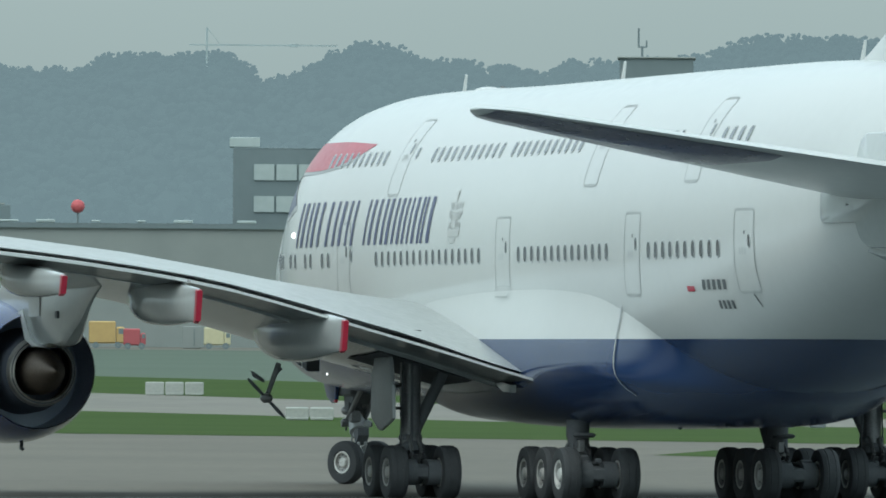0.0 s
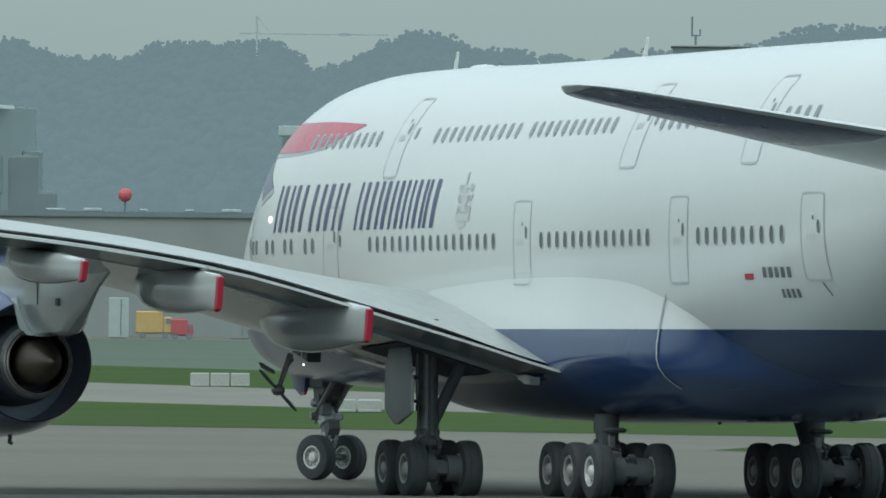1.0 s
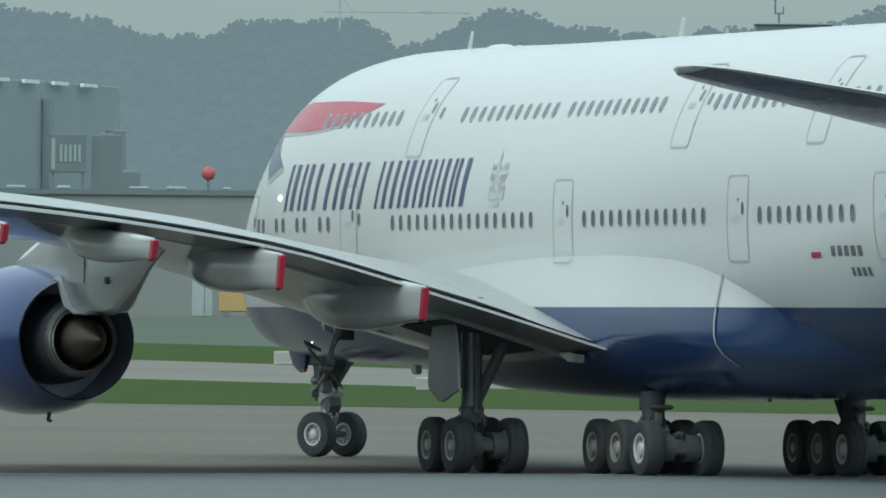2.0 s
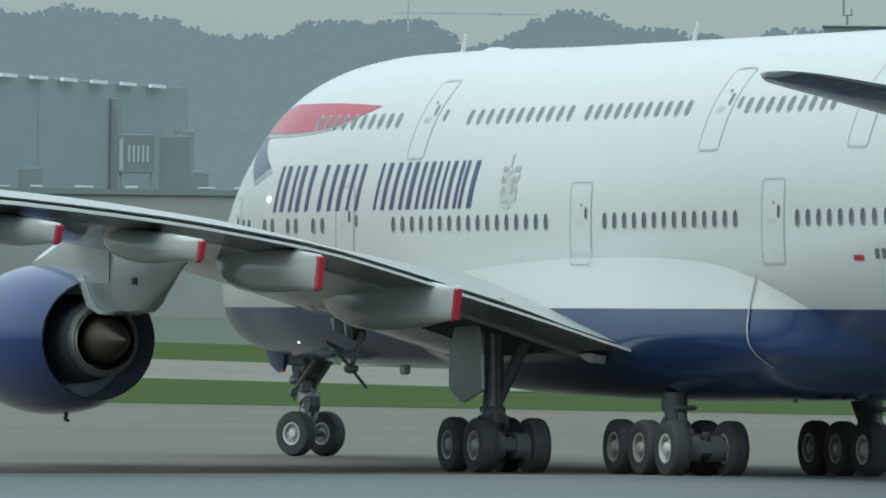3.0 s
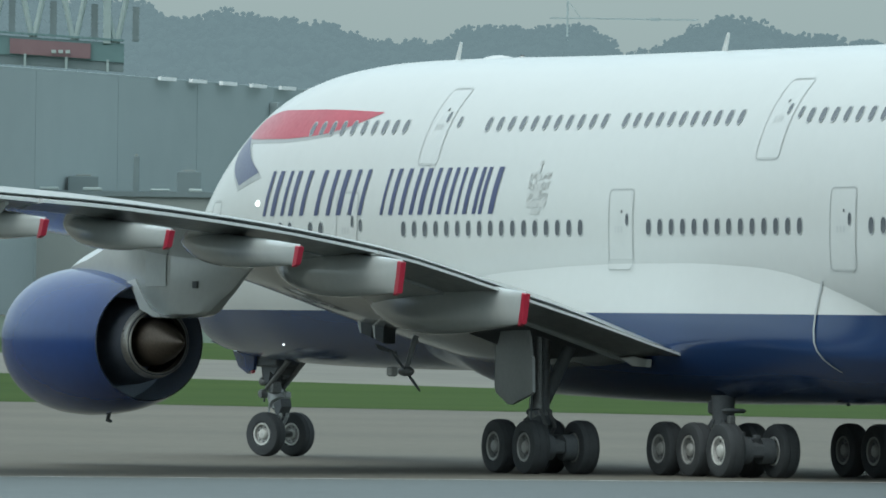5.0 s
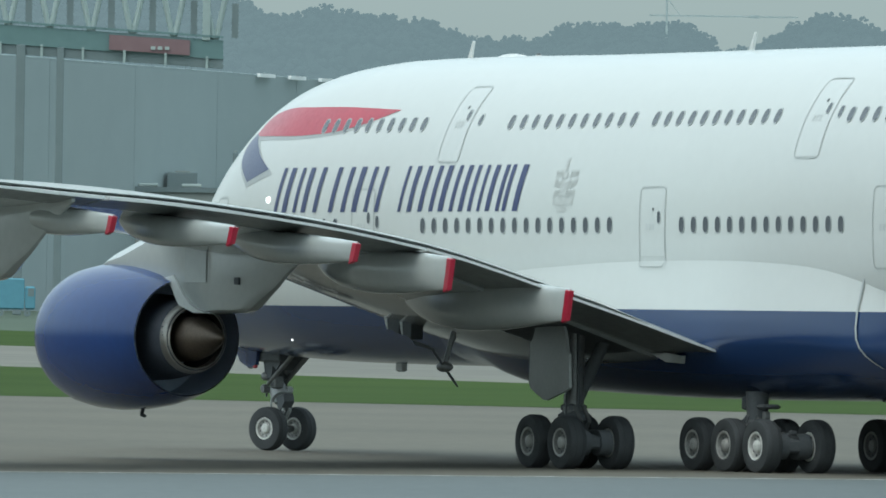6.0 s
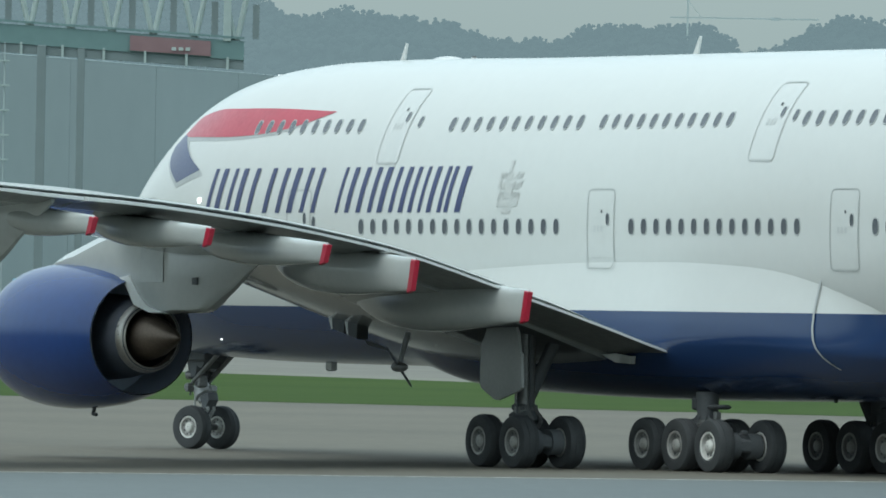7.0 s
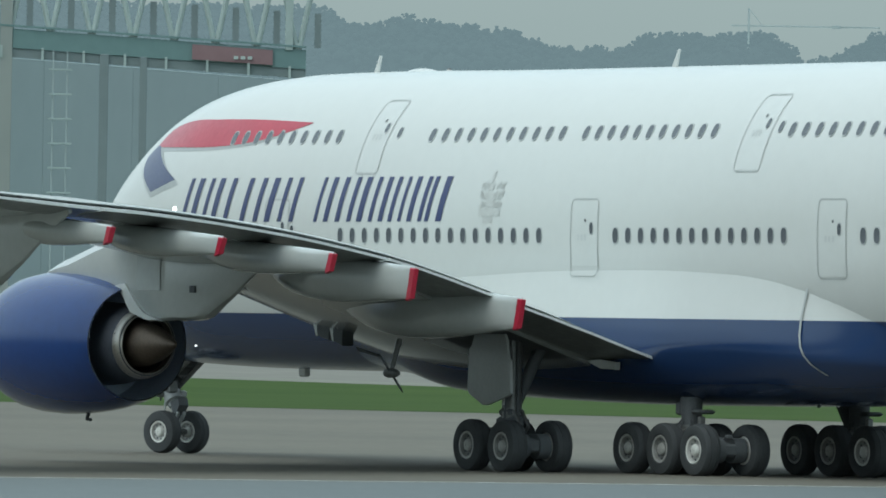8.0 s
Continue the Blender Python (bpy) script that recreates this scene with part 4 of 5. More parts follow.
for sd in (1, -1):
    bogie(33.79, sd * 6.15, 2, 0.695)
    strut(33.85, sd * 6.2, 4.3, 0.1, ((-33.75, sd * 6.05, 1.75), (-33.8, sd * 5.2, 3.5)))
    bogie(37.04, sd * 2.645, 3, 0.77)
    strut(37.04, sd * 2.645, 2.04, 0.02, ((-36.84, sd * 2.55, 1.3), (-36.54, sd * 2.45, 1.95)), True)
    g = Geo().prism([(33.15, 3.6), (34.62, 3.62), (34.74, 3.45), (34.84, 2.98), (34.93, 2.92), (34.98, 2.06), (34.84, 1.99), (33.8, 1.73), (33.6, 1.74), (32.9, 2.03), (32.82, 2.2), (32.88, 3.2), (33.0, 3.3)], sd * 6.95 - 0.05, sd * 6.95 + 0.05, 0.02)
    part("gear_door", g, DOOR_GREY, plane, "plain grey hanging gear door")
    for z0, z1, r in ((2.9, 2.8, 0.05), (2.3, 2.3, 0.04)):
        part("gear_door_link", Geo().rod((-33.6, sd * 6.4, z0), (-33.7, sd * 6.95, z1), r), STEEL, plane)
for y in (-2.3, -3.15):
    part("bay_panel", Geo().box((-38.9, y, 2.0), (0.06, 0.42, 0.22), bevel=0.02), FLAP_WHITE, plane, "pale bay door panel")
part("drain_fitting", Geo().rod((-40.5, 1.0, 2.1), (-40.6, 1.0, 1.85), 0.05), DARK, plane)
part("drain_fitting", Geo().rod((-46.0, 0.6, 2.6), (-46.1, 0.6, 2.2), 0.05), DARK, plane)

# nose gear
for q in (-1, 1):
    wheel(nose_wheel(q, 0.0), NOSE_TYRE, NOSE_RIM, 0.62, q)
g = Geo().rod((-5.15, 0, 1.35), (-4.55, 0, 2.95), 0.17, 0.2, n=16)
leg = part("gear_leg", g, SHADOW_GREY, plane, "pale grey nose gear leg")
part("gear_collar", Geo().rod((-5.15, 0, 1.5), (-4.93, 0, 1.75), 0.26, n=16), SHADOW_GREY, leg)
part("oleo", Geo().rod((-5.15, 0, 0.62), (-5.15, 0, 1.4), 0.11, n=14), CHROME, leg)
part("axle", Geo().rod((-5.15 - 0.5 * math.sin(-radians(STEER)), -0.5, 0.62), (-5.15 + 0.5 * math.sin(-radians(STEER)), 0.5, 0.62), 0.09), STEEL, leg)
g = Geo()
for q in (-0.1, 0.1):
    g.rod((-5.15, q, 1.5), (-5.55, q, 1.15), 0.05, n=8).rod((-5.55, q, 1.15), (-5.1, q, 0.7), 0.05, n=8)
part("torque_link", g, SHADOW_GREY, leg)
part("drag_brace", Geo().rod((-4.9, 0.25, 1.9), (-6.6, 0.25, 2.85), 0.07).rod((-4.9, -0.25, 1.9), (-6.6, -0.25, 2.85), 0.07), STEEL, leg, "drag brace")
g = Geo()
for y, z in ((0.3, 1.75), (-0.3, 1.75), (0.28, 2.1), (-0.28, 2.1)):
    g = Geo().lathe_x([(4.70, 0.02), (4.70, 0.13), (4.82, 0.12), (4.9, 0.05)], (0, y, z), 14, cap=True)
    part("taxi_light", g, STEEL, leg)
g = Geo().box((-5.15, 0.12, 1.95), (0.3, 0.3, 0.4), bevel=0.05).box((-5.1, -0.2, 2.3), (0.35, 0.25, 0.3), bevel=0.05)
part("steering_actuator", g, STEEL, leg)
part("leg_housing", Geo().prism([(4.55, 2.75), (5.75, 2.72), (5.7, 2.45), (5.5, 2.28), (5.25, 2.38), (5.15, 2.05), (4.8, 2.0)], -0.32, 0.32, 0.06), DARK, leg, "dark upper leg housing")
part("steering_actuator", Geo().rod((-4.9, -0.45, 1.72), (-4.9, 0.45, 1.72), 0.09, n=12), STEEL, leg)
part("steering_actuator", Geo().box((-5.12, 0.12, 1.88), (0.3, 0.3, 0.24), bevel=0.06), DARK, leg)
part("steering_actuator", Geo().box((-5.2, -0.22, 1.72), (0.26, 0.2, 0.22), bevel=0.05), SHADOW_GREY, leg)
part("tow_fitting", Geo().prism([(5.15, 1.5), (5.62, 1.62), (5.7, 1.4), (5.45, 1.12), (5.3, 1.2)], -0.16, 0.16, 0.04), DARK, leg)
rnd = random.Random(5)
for i in range(9):
    y0, x0 = rnd.uniform(-0.34, 0.34), rnd.uniform(-0.25, 0.3)
    g = Geo().rod((-5.0 + x0, y0, 1.15 + rnd.uniform(0, 0.4)), (-4.95 + x0 * 0.7, y0 * 0.8, 2.0), 0.028, n=6)
    part("hydraulic_hose", g, DARK if i % 3 else SHADOW_GREY, leg, "hydraulic hose")
for q in (-1, 1):
    g = Geo().prism([(3.3, 2.95), (4.75, 2.80), (4.7, 2.42), (4.3, 2.30), (3.7, 2.50)], q * 0.50 - 0.03, q * 0.56 + 0.03, 0.04)
    dr = part("nose_gear_door", g, NAVY_PAINT, plane, "navy nose gear door")
    part("door_edge", Geo().box((-4.56, q * 0.53, 2.38), (0.16, 0.10, 0.13), bevel=0.03), RED_PAINT, dr, "red inner edge of the gear door")
# The hull stays closed; a dark block stands for the shaded bay opening.
part("nose_bay_shade", Geo().box((-4.9, 0, 2.66), (2.0, 0.9, 0.3), bevel=0.05), DARK, plane, "dark block painting the shade of the nose wheel bay")

part("flap_root_plate", Geo().prism([(33.8, 2.96), (34.6, 3.0), (35.35, 2.92), (35.32, 2.72), (34.6, 2.74)], 3.80, 3.98, 0.06), PALE_GREY, plane, "pale plate under the flap root")
# dark hinged intake flaps under the port wing root, and a belly antenna
for s0, s1, zb in ((25.0, 25.75, 3.42), (25.85, 26.45, 3.28)):
    fl = part("intake_flap", Geo().prism([(s0, 3.95), (s1, 3.85), (s1 - 0.02, zb - 0.06), (s0 + 0.12, zb + 0.06)], 6.7, 7.05, 0.03), DARK, plane, "dark hinged flap under the wing root")
    part("flap_edge", Geo().prism([(s0 - 0.14, 3.86), (s0 + 0.06, 3.86), (s0 + 0.11, zb + 0.06), (s0 + 0.06, zb + 0.06)], 7.0, 7.06), FLAP_WHITE, fl, "white flap edge")
part("belly_antenna", Geo().box((-12.91, 0.22, 2.48), (0.36, 0.2, 0.34), bevel=0.05), UNDER_GREY, plane, "grey belly antenna box")

# ram air turbine hanging under the port inner fairing
HUB = Vector((-34.03, 10.08, 2.54))
g = Geo().rod((-33.80, 9.70, 3.42), (-33.98, 10.02, 2.66), 0.075, 0.06).rod((-33.72, 9.62, 3.30), (-33.9, 9.9, 3.05), 0.045)
rat = part("ram_air_turbine", g, STEEL, plane, "deployed ram air turbine strut")
part("turbine_hub", Geo().lathe_x([(33.72, 0.02), (33.78, 0.10), (33.93, 0.13), (34.23, 0.12), (34.38, 0.07), (34.43, 0.01)], (0, HUB.y, HUB.z), 16), STEEL, rat, "grey turbine hub")
for q in (1, -1):
    rings = []
    d = Vector((0.35, -0.58, -0.5)).normalized() * q
    for u, w, t in ((0.08, 0.04, 0.03), (0.25, 0.062, 0.022), (0.52, 0.075, 0.016), (0.74, 0.06, 0.012), (0.84, 0.03, 0.008)):
        c = HUB + d * u
        e1 = (d.cross(Vector((1, 0, 0))) * 0.8 + Vector((0.6, 0, 0)) * q).normalized()
        e2 = d.cross(e1).normalized()
        rings.append([tuple(c + e1 * w * math.cos(a) + e2 * t * math.sin(a)) for a in (2 * math.pi * i / 10 for i in range(10))])
    part("turbine_blade", Geo().loft(rings), DARK, rat, "dark propeller blade")
part("turbine_bay_door", Geo().prism([(32.0, 3.22), (33.2, 3.02), (33.25, 2.94), (32.2, 3.08)], 9.92, 9.98, 0.02), DARK, rat, "dark open bay door")

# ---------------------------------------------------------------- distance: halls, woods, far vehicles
# Haze is mixed into the distant base colours: paler, bluer, less contrast.
HALL_GREY = surface("hazed_hall_cladding", (0.305, 0.37, 0.378), (0.285, 0.347, 0.355), 0.02, 0.8)
HALL_MID = surface("hazed_hall_pipe", (0.265, 0.322, 0.33), (0.25, 0.303, 0.31), 0.05, 0.8)
WALL_GREY = surface("hazed_low_hall_wall", (0.262, 0.297, 0.283), (0.23, 0.262, 0.25), 0.02, 0.8)
HALL_DARK = surface("hazed_dark_steel", (0.165, 0.212, 0.22), (0.15, 0.195, 0.203), 0.05, 0.8)
PANEL_PALE = surface("hazed_pale_panel", (0.40, 0.47, 0.46), (0.34, 0.41, 0.40), 0.1, 0.7)
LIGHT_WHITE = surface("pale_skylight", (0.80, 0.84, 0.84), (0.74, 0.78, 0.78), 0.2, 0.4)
CRANE_GREY = surface("hazed_crane_grey", (0.37, 0.45, 0.45), (0.34, 0.415, 0.415), 0.1, 0.7)
STRUT_PALE = surface("hazed_pale_strut", (0.33, 0.41, 0.40), (0.29, 0.36, 0.355), 0.1, 0.7)
GANTRY_GREEN = surface("hazed_green_steel", (0.13, 0.22, 0.22), (0.115, 0.195, 0.2), 0.1, 0.7)
HAZY_RED = surface("hazed_red_paint", (0.21, 0.135, 0.145), (0.19, 0.12, 0.13), 0.1, 0.7)
VAN_RED = surface("hazed_red_van_paint", (0.42, 0.10, 0.11), (0.38, 0.09, 0.1), 0.1, 0.7)
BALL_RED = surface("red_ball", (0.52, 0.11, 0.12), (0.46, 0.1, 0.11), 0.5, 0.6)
CAR_YELLOW = surface("hazed_yellow_paint", (0.50, 0.36, 0.14), (0.45, 0.32, 0.13), 0.2, 0.6)
CAR_CREAM = surface("hazed_cream_paint", (0.55, 0.53, 0.34), (0.5, 0.48, 0.31), 0.2, 0.6)
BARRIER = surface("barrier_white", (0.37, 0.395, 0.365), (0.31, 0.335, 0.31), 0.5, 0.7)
HAZY_BLUE = surface("hazed_blue_paint", (0.10, 0.28, 0.36), (0.09, 0.25, 0.32), 0.2, 0.6)
# The foliage is no light source: its blue-grey glow paints the haze.
WOODS = surface("hazed_foliage", (0.010, 0.015, 0.014), (0.014, 0.019, 0.018), 0.05, 0.95, glow=((0.385, 0.535, 0.585), 0.40), spec=0.0)


def az(deg, d, h=0.0):
    return (d * math.cos(radians(deg)), d * math.sin(radians(deg)), h)


def elev(px, d):
    """Height at distance d of what stands px thousandths of a radian above eye level."""
    return EYE_H + d * px / 1000.0


def hall(name, az0, d0, az1, d1, top, depth, material, label):
    """A plain hall whose front runs between two bearings, with ribs on the cladding."""
    a, c1 = Vector(az(az0, d0)), Vector(az(az1, d1))
    c, w = (a + c1) / 2, (c1 - a).length
    ang = math.atan2((c1 - a).y, (c1 - a).x)
    base = rise(min(d0, d1))
    ob = thing(name, label, "building", m=pose(c.x, c.y, base, 0, 0, math.degrees(ang)))
    part("wall", Geo().box((0, depth / 2, (top - base) / 2), (w, depth, top - base)), material, ob)
    part("roof", Geo().box((0, depth / 2, top - base + 0.12), (w - 0.3, depth - 0.3, 0.24), bevel=0.05), material, ob)
    n = max(2, int(w / 26))
    for i in range(1, n):
        part("cladding_rib", Geo().box((-w / 2 + w / n * i, -0.03, (top - base) / 2), (0.1, 0.06, top - base)), material, ob)
    return ob, w, base


TOP_B = 38.3
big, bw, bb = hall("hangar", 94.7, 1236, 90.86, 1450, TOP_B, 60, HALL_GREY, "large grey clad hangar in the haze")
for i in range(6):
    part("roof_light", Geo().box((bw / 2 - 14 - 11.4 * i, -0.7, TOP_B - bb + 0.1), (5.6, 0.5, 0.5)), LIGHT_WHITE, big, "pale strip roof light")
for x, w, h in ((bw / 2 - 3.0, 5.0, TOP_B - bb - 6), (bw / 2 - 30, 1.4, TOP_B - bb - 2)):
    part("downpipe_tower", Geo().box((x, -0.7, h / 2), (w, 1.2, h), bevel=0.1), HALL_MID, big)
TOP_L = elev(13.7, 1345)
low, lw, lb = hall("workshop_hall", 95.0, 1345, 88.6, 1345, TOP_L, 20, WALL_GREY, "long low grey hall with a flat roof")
part("parapet", Geo().box((0, -0.2, TOP_L - lb + 0.15), (lw, 0.4, 0.7)), HALL_DARK, low, "dark roof edge")
rnd = random.Random(4)
for i in range(22):
    part("roof_vent", Geo().box((-lw / 2 + 5 + i * (lw - 10) / 21 + rnd.uniform(-2, 2), 1, TOP_L - lb + 0.75), (rnd.choice((1.2, 1.8, 2.6)), 1.0, rnd.choice((0.3, 0.45))), bevel=0.1), PANEL_PALE, low, "pale roof vent")

# office block with pale window bands
off, ow, ob_ = hall("office_block", 89.46, 1375, 88.6, 1375, elev(21.6, 1375), 14, HALL_DARK, "dark office block with pale window bands")
for z in (elev(19.3, 1375), elev(16.1, 1375)):
    for k in range(4):
        part("window_band", Geo().box((-ow / 2 + 4.3 + 3.1 * k, -0.1, z - ob_), (2.8, 0.3, 2.2)), PANEL_PALE, off, "pale window band")
part("plant_room", Geo().box((-ow / 2 + 1.6, 3, elev(22.3, 1375) - ob_), (4.2, 4, 1.4), bevel=0.1), PANEL_PALE, off)

# board with a dark panel above the hall roof
brd = thing("sign_board", "dark sign board with pale bars on the hall roof", "sign", m=pose(*az(91.15, 1350, TOP_L + 0.4), 0, 0, 1.1))
part("board", Geo().box((0, 0, 5.0), (4.9, 0.5, 5.2), bevel=0.1), HALL_DARK, brd)
for k in range(5):
    part("sign_bar", Geo().box((-0.9 + 0.62 * k, -0.3, 5.0), (0.34, 0.1, 2.3)), STRUT_PALE, brd, "pale vertical sign bar")
part("sign_bar", Geo().box((-1.95, -0.3, 4.9), (0.5, 0.1, 4.2)), STRUT_PALE, brd, "pale vertical sign bar")
for x in (-2.0, 2.0):
    part("board_post", Geo().box((x, 0.3, 1.3), (0.3, 0.3, 2.8)), HALL_DARK, brd)
for a, w, h in ((90.93, 4.0, 7.5), (90.80, 3.0, 2.6), (91.75, 3.2, 3.0), (92.05, 0.8, 5.0), (92.35, 4.0, 2.2)):
    ob = thing("roof_unit", "dark plant unit on the flat hall roof", "roof unit", m=pose(*az(a, 1352, TOP_L + 0.4), 0, 0, a - 90))
    part("casing", Geo().box((0, 0, h / 2), (w, 2.0, h), bevel=0.12), HALL_DARK, ob)
    part("cap", Geo().box((0, -0.2, h + 0.1), (w * 0.5, 1.4, 0.25), bevel=0.05), WALL_GREY, ob)

# steel gantry over the hangar doors
D = 1225.0
gt = thing("roof_gantry", "green steel gantry with pale diagonal struts over hangar doors", "gantry", m=pose(*az(93.45, D, 0), 0, 0, 3.45))


def gx(deg):
    return -D * math.radians(deg - 93.45)


def up(deg, el):
    """Height of a level el, which climbs a little to the left, at a bearing."""
    return elev(el + 0.95 * (deg - 92.13), D)


def slab(a0, a1, el0, el1, depth, y0=0.0):
    g = Geo()
    pts = [(gx(a), y, up(a, e)) for a in (a0, a1) for y in (y0, y0 + depth) for e in (el0, el1)]
    return g.add(pts, [(0, 1, 3, 2), (4, 6, 7, 5), (0, 4, 5, 1), (2, 3, 7, 6), (0, 2, 6, 4), (1, 5, 7, 3)])


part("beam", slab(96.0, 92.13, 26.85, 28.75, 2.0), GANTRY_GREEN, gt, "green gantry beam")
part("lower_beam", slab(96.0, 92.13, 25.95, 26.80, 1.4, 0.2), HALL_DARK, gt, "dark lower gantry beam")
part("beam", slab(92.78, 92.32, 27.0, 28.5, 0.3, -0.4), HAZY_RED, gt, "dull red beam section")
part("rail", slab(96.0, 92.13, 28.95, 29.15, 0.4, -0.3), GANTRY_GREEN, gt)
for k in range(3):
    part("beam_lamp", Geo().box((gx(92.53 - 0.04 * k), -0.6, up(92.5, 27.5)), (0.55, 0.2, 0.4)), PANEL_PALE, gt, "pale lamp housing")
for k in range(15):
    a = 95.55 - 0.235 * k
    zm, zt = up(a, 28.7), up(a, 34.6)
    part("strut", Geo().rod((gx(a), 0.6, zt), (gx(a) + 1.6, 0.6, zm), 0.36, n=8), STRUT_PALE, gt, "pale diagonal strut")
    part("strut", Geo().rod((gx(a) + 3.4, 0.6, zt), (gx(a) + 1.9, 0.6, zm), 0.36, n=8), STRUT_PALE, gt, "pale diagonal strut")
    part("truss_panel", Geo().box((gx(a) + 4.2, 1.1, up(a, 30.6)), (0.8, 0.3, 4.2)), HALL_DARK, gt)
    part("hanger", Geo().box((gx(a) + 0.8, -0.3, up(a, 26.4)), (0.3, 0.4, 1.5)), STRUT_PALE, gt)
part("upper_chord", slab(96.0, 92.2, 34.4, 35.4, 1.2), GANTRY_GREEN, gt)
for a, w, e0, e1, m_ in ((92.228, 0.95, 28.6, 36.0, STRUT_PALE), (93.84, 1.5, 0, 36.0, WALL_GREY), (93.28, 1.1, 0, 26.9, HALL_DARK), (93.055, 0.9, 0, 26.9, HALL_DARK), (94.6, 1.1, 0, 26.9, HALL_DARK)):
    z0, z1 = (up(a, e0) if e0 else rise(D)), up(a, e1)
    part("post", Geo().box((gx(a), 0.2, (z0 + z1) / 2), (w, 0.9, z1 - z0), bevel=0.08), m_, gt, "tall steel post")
for k in range(6):
    part("landing", Geo().box((gx(93.527), -0.3, up(93.5, 13.4 + 2.45 * k - 0.6)), (2.9, 0.7, 0.2)), STRUT_PALE, gt, "stair tower landing")
for a in (93.57, 93.49):
    part("stair_post", Geo().box((gx(a), -0.2, (rise(D) + up(a, 26.9)) / 2), (0.18, 0.3, up(a, 26.9) - rise(D))), HALL_GREY, gt)

# roof house with an antenna mast
RH = elev(30.9, 1380)
rh = thing("roof_house", "grey roof house with an antenna mast, far behind", "building", m=pose(*az(87.03, 1380, rise(1380)), 0, 0, -3))
part("wall", Geo().box((0, 0, (RH - rise(1380)) / 2), (10.2, 8, RH - rise(1380))), HALL_DARK, rh)
part("roof", Geo().box((0, 0, RH - rise(1380) + 0.1), (10.8, 8.6, 0.3), bevel=0.1), WALL_GREY, rh)
zr = RH - rise(1380)
g = Geo().rod((-2.0, 0, zr), (-2.0, 0, zr + 1.8), 0.16).rod((-2.5, 0, zr + 4.3), (-2.5, 0, zr + 1.6), 0.13).rod((-2.5, 0, zr + 1.7), (-1.4, 0, zr + 1.7), 0.1).rod((-1.4, 0, zr + 1.6), (-1.4, 0, zr + 2.6), 0.1)
part("mast", g, HALL_DARK, rh, "thin antenna mast")

# red ball on a post
rb = thing("marker_ball", "red ball marker on a thin post", "marker", m=pose(*az(90.35, 1343, TOP_L + 0.4)))
bz = elev(15.75, 1343) - TOP_L - 0.4
part("ball", Geo().lathe_x([(-0.95 + 1.9 * i / 14, max(0.02, 0.92 * math.sqrt(max(0, 1 - (-1 + 2 * i / 14) ** 2)))) for i in range(15)], (0, 0, bz), 20), BALL_RED, rb, "dull red ball")
part("post", Geo().rod((0, 0, -0.1), (0, 0, bz - 0.7), 0.14), HALL_DARK, rb)


def truck(deg, d, w, h, material, label):
    ob = thing("truck", label, "vehicle", "parked airport vehicles", m=pose(*az(deg, d, rise(d) + 0.04), 0, 0, deg - 90))
    part("body", Geo().box((-w * 0.12, 0, h * 0.58), (w * 0.74, 2.2, h * 0.8), bevel=0.15), material, ob)
    cab = part("cab", Geo().box((w * 0.38, 0, h * 0.48), (w * 0.24, 2.1, h * 0.6), bevel=0.2), material, ob)
    part("cab_window", Geo().box((w * 0.40, -1.06, h * 0.62), (w * 0.14, 0.06, h * 0.2)), HALL_DARK, cab)
    for x in (-0.3, 0.32):
        part("wheel", Geo().lathe_y([(-1.1, 0.1), (-1.1, 0.42), (1.1, 0.42), (1.1, 0.1)], (x * w, 0, 0.42), 16), HALL_DARK, ob)


truck(90.18, 1290, 4.7, 3.6, CAR_YELLOW, "yellow box van parked before the hall")
truck(90.02, 1275, 2.9, 2.7, VAN_RED, "red van parked before the hall")
truck(89.545, 1285, 3.5, 2.9, CAR_CREAM, "cream box van parked before the hall")
truck(93.30, 1190, 5.2, 4.6, HAZY_BLUE, "blue container truck parked before the hall")
for a, w, h, m_ in ((90.38, 2.6, 5.2, PANEL_PALE), (89.69, 2.4, 2.9, WALL_GREY), (93.74, 2.6, 4.4, CAR_CREAM)):
    ob = thing("container", "pale steel container on the apron", "container", m=pose(*az(a, 1300 if a < 92 else 1190, rise(1300 if a < 92 else 1190) + 0.04), 0, 0, a - 90))
    part("body", Geo().box((0, 0, h / 2), (w, 2.4, h), bevel=0.08), m_, ob)
    part("door_bar", Geo().rod((0.3, -1.24, 0.3), (0.3, -1.24, h - 0.3), 0.05), HALL_DARK, ob)


def barrier(deg, d, n, w, h):
    for k in range(n):
        p = az(deg - math.degrees((k - (n - 1) / 2) * w / d), d, rise(d) + 0.04)
        ob = thing("barrier", "pale concrete block on the grass verge", "barrier", "verge blocks", m=pose(*p, 0, 0, deg - 90))
        part("block", Geo().box((0, 0, h / 2), (w * 0.95, 0.6, h), bevel=0.08), BARRIER, ob)
        part("foot", Geo().box((0, 0, 0.08), (w * 0.9, 0.8, 0.16), bevel=0.03), BARRIER, ob)


barrier(89.02, 600, 2, 1.5, 0.78)
barrier(89.80, 735, 3, 1.47, 0.98)

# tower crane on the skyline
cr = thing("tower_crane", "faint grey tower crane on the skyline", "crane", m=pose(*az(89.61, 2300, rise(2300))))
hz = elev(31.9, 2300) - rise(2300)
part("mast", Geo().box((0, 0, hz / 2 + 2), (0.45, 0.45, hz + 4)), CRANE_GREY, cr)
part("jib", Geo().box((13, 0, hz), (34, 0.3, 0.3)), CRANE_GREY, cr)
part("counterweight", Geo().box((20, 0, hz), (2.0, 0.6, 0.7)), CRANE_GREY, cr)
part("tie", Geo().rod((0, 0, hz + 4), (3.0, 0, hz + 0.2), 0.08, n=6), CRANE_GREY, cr)

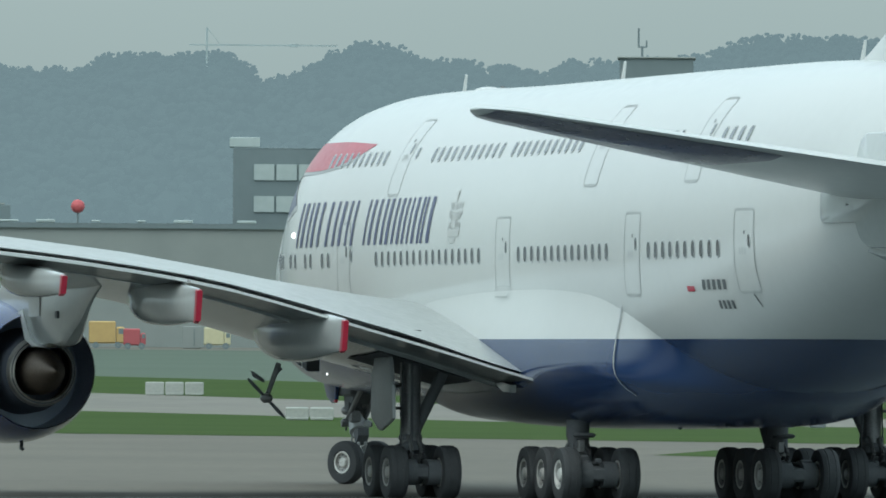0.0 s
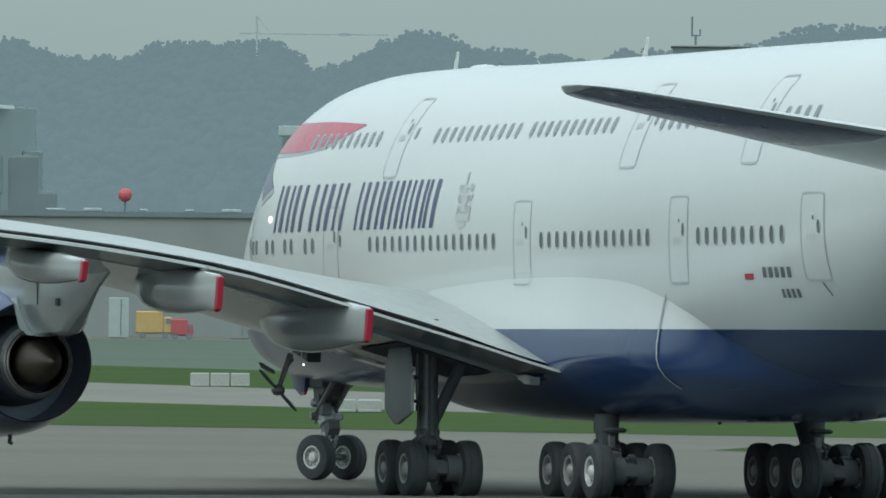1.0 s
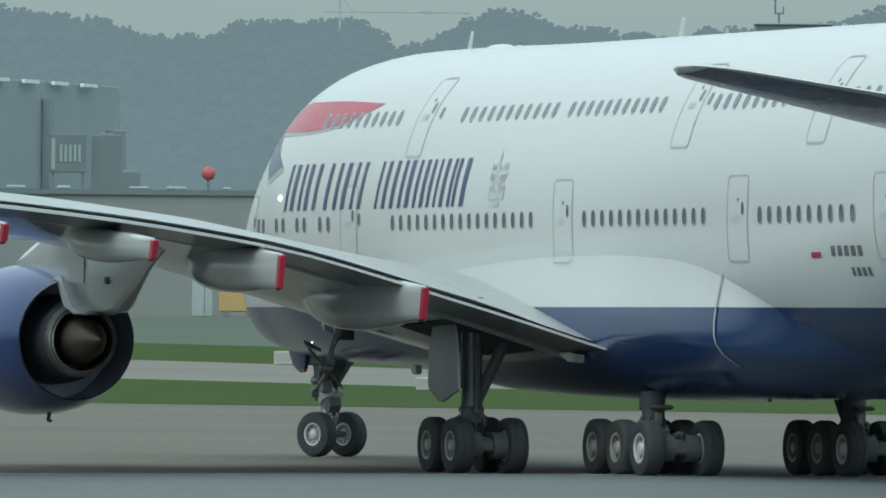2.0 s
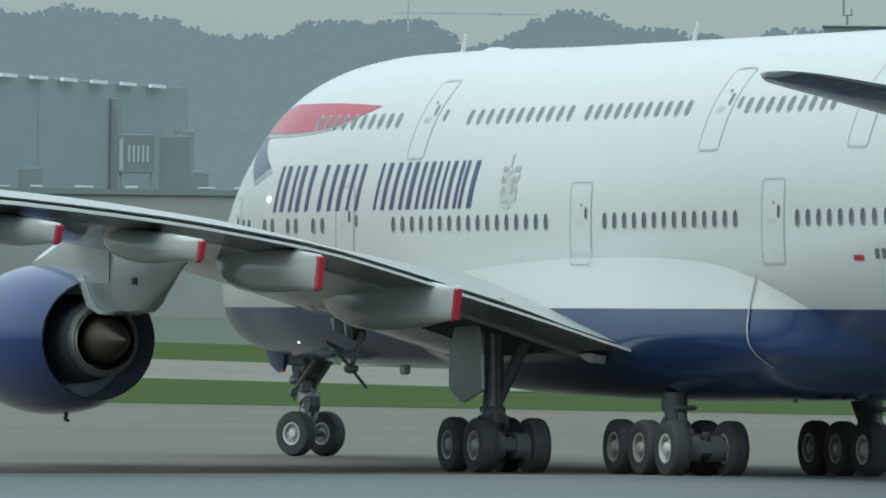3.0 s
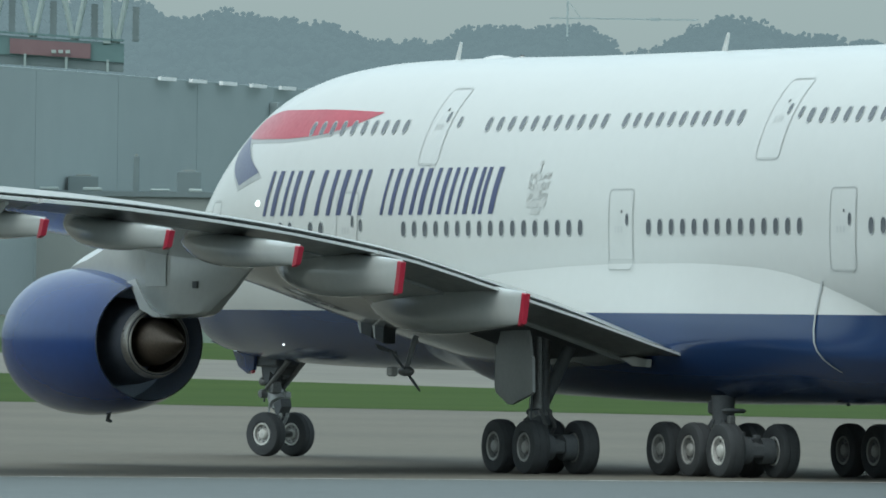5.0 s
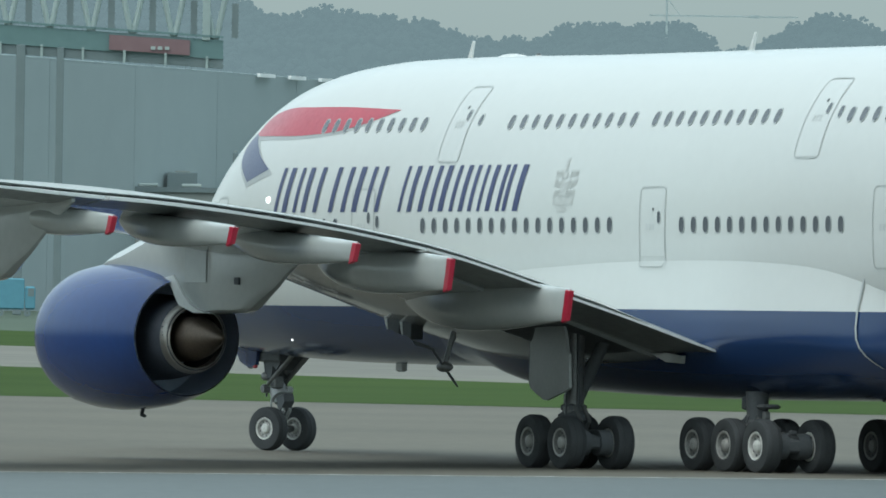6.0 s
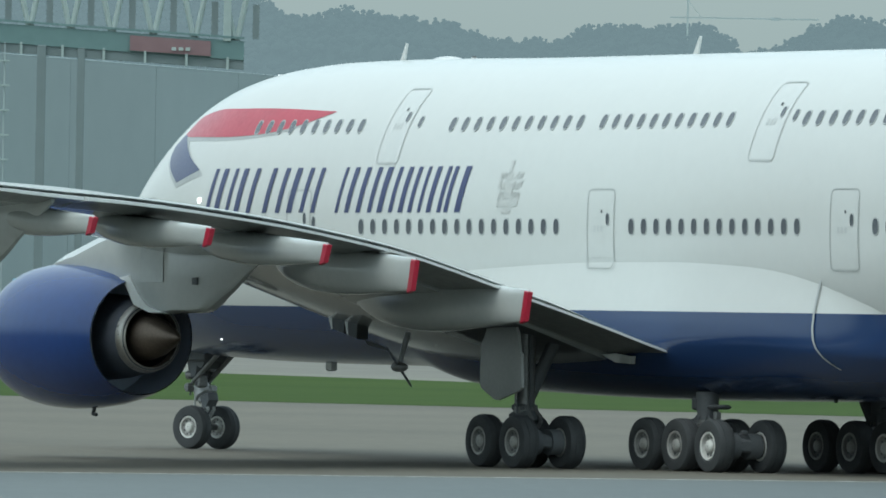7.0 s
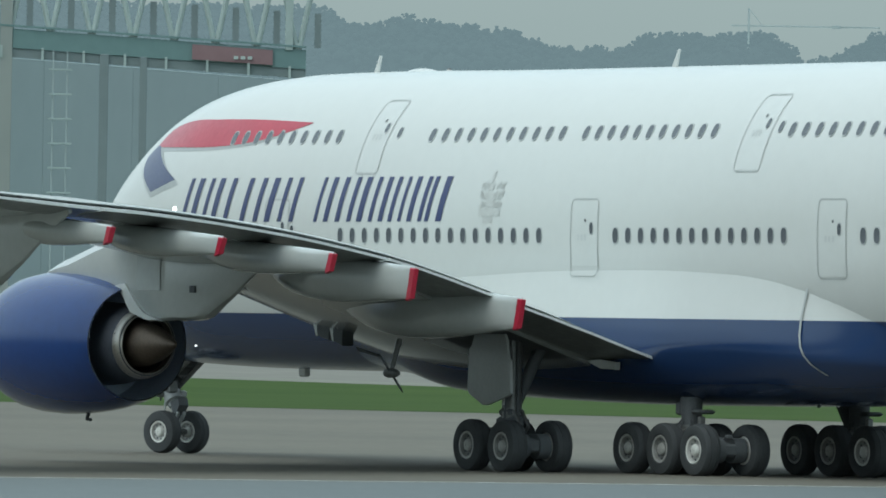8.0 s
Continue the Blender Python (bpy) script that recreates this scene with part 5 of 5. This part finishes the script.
# wooded ridge: crown heights along the skyline, by bearing
SKY_AZ = [84.5, 86.24, 86.46, 86.69, 86.78, 87.33, 87.52, 87.71, 87.84, 88.07, 88.32, 88.45, 88.65, 88.9, 89.06, 89.25, 89.42, 89.58, 89.74, 90.0, 90.22, 90.41, 90.54, 90.69, 90.9, 91.09, 91.3, 91.59, 91.82, 91.94, 92.2, 95.5]
SKY_EL = [33.2, 33.7, 33.8, 32.7, 31.9, 31.1, 31.3, 29.9, 30.4, 31.1, 31.2, 32.5, 33.1, 31.9, 30.3, 29.2, 31.4, 31.9, 31.7, 31.5, 31.4, 30.0, 30.4, 29.9, 31.4, 32.1, 32.0, 33.1, 31.9, 33.4, 33.6, 33.9]
_bm = bmesh.new()
bmesh.ops.create_icosphere(_bm, subdivisions=1, radius=1.0)
ICO_V = [tuple(v.co) for v in _bm.verts]
ICO_F = [tuple(v.index for v in q.verts) for q in _bm.faces]
_bm.free()


def lump(g, c, r, rnd, squash=0.85):
    ja = rnd.uniform(0, 6.28)
    ca, sa = math.cos(ja), math.sin(ja)
    vs = []
    for x, y, z in ICO_V:
        k = r * rnd.uniform(0.78, 1.15)
        vs.append((c[0] + k * (x * ca - y * sa), c[1] + k * (x * sa + y * ca), c[2] + k * z * squash))
    g.add(vs, ICO_F)


rnd = random.Random(11)
g = Geo()
a = 85.0
while a < 95.3:
    top = min(float(np.interp(a + q, SKY_AZ, SKY_EL)) for q in (-0.05, 0.0, 0.05))
    t = top
    for row in range(7):
        d = 2330 - 40 * row + rnd.uniform(-15, 15)
        zt = elev(t - 0.1 - abs(rnd.gauss(0, 0.15)), d)
        r = rnd.uniform(3.2, 6.4) if row < 2 else rnd.uniform(4.5, 7.5)
        t -= rnd.uniform(0.9, 1.5) if row < 2 else rnd.uniform(1.8, 3.4)
        cx, cy, _z = az(a + rnd.uniform(-0.05, 0.05), d)
        cz = zt - r
        fine = row < 2
        for i in range(100 if fine else 34):
            u, v = rnd.uniform(-0.75, 1.0), rnd.uniform(0, 6.28)
            q = math.sqrt(1 - u * u) if u > 0 else 1.0
            rr = r * rnd.uniform(0.80, 0.98)
            lump(g, (cx + rr * q * math.cos(v), cy + rr * q * math.sin(v) * 0.8, cz + rr * u * 0.95), r * (rnd.uniform(0.07, 0.15) if fine else rnd.uniform(0.16, 0.28)), rnd)
        lump(g, (cx, cy, cz), r * 0.86, rnd, 0.95)
        lump(g, (cx, cy, cz - r * 0.9), r * 0.8, rnd, 0.95)
        if row > 1:
            g.rod((cx, cy, cz - r * 2.0), (cx, cy, cz), 0.5, 0.35, 6)
    a += rnd.uniform(0.05, 0.09)
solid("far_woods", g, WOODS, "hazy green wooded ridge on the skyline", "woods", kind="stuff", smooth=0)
hill = Geo()
rows = []
for d, k in ((2020, 0.12), (2120, 0.55), (2250, 0.82), (2420, 0.9), (2700, 0.7)):
    rows.append([az(b, d, rise(d) + k * (elev(float(np.interp(b, SKY_AZ, SKY_EL)), 2320) - 9 - rise(d))) for b in np.linspace(84.5, 95.6, 60)])
hill.loft(rows, False, 0, closed=False)
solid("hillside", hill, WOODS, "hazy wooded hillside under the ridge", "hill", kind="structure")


# ---------------------------------------------------------------- moving things
def motions():
    ts = [0.5 * i for i in range(17)]
    rows = []
    for t in ts:
        x, y, h = taxi(t)
        rows.append((t, pose(x, y, 0, 0, 0, h)))
    walk(plane, rows)
    # wheels roll as far as the ground under them goes by
    fine = [0.2 * i for i in range(41)]
    for ob, p, radius, steer in wheels:
        run, last, wr = 0.0, None, []
        for t in fine:
            x, y, h = taxi(t)
            if steer:
                p = nose_wheel(steer, t)
            q = Matrix.Rotation(radians(h), 2) @ Vector(p[:2]) + Vector((x, y))
            if last is not None:
                run += (q - last).length
            last = q
            wr.append((t, pose(*p, 0, 0, steering(t) if steer else 0.0) @ pose(0, 0, 0, 0, math.degrees(run / radius), 0)))
        walk(ob, wr)


motions()
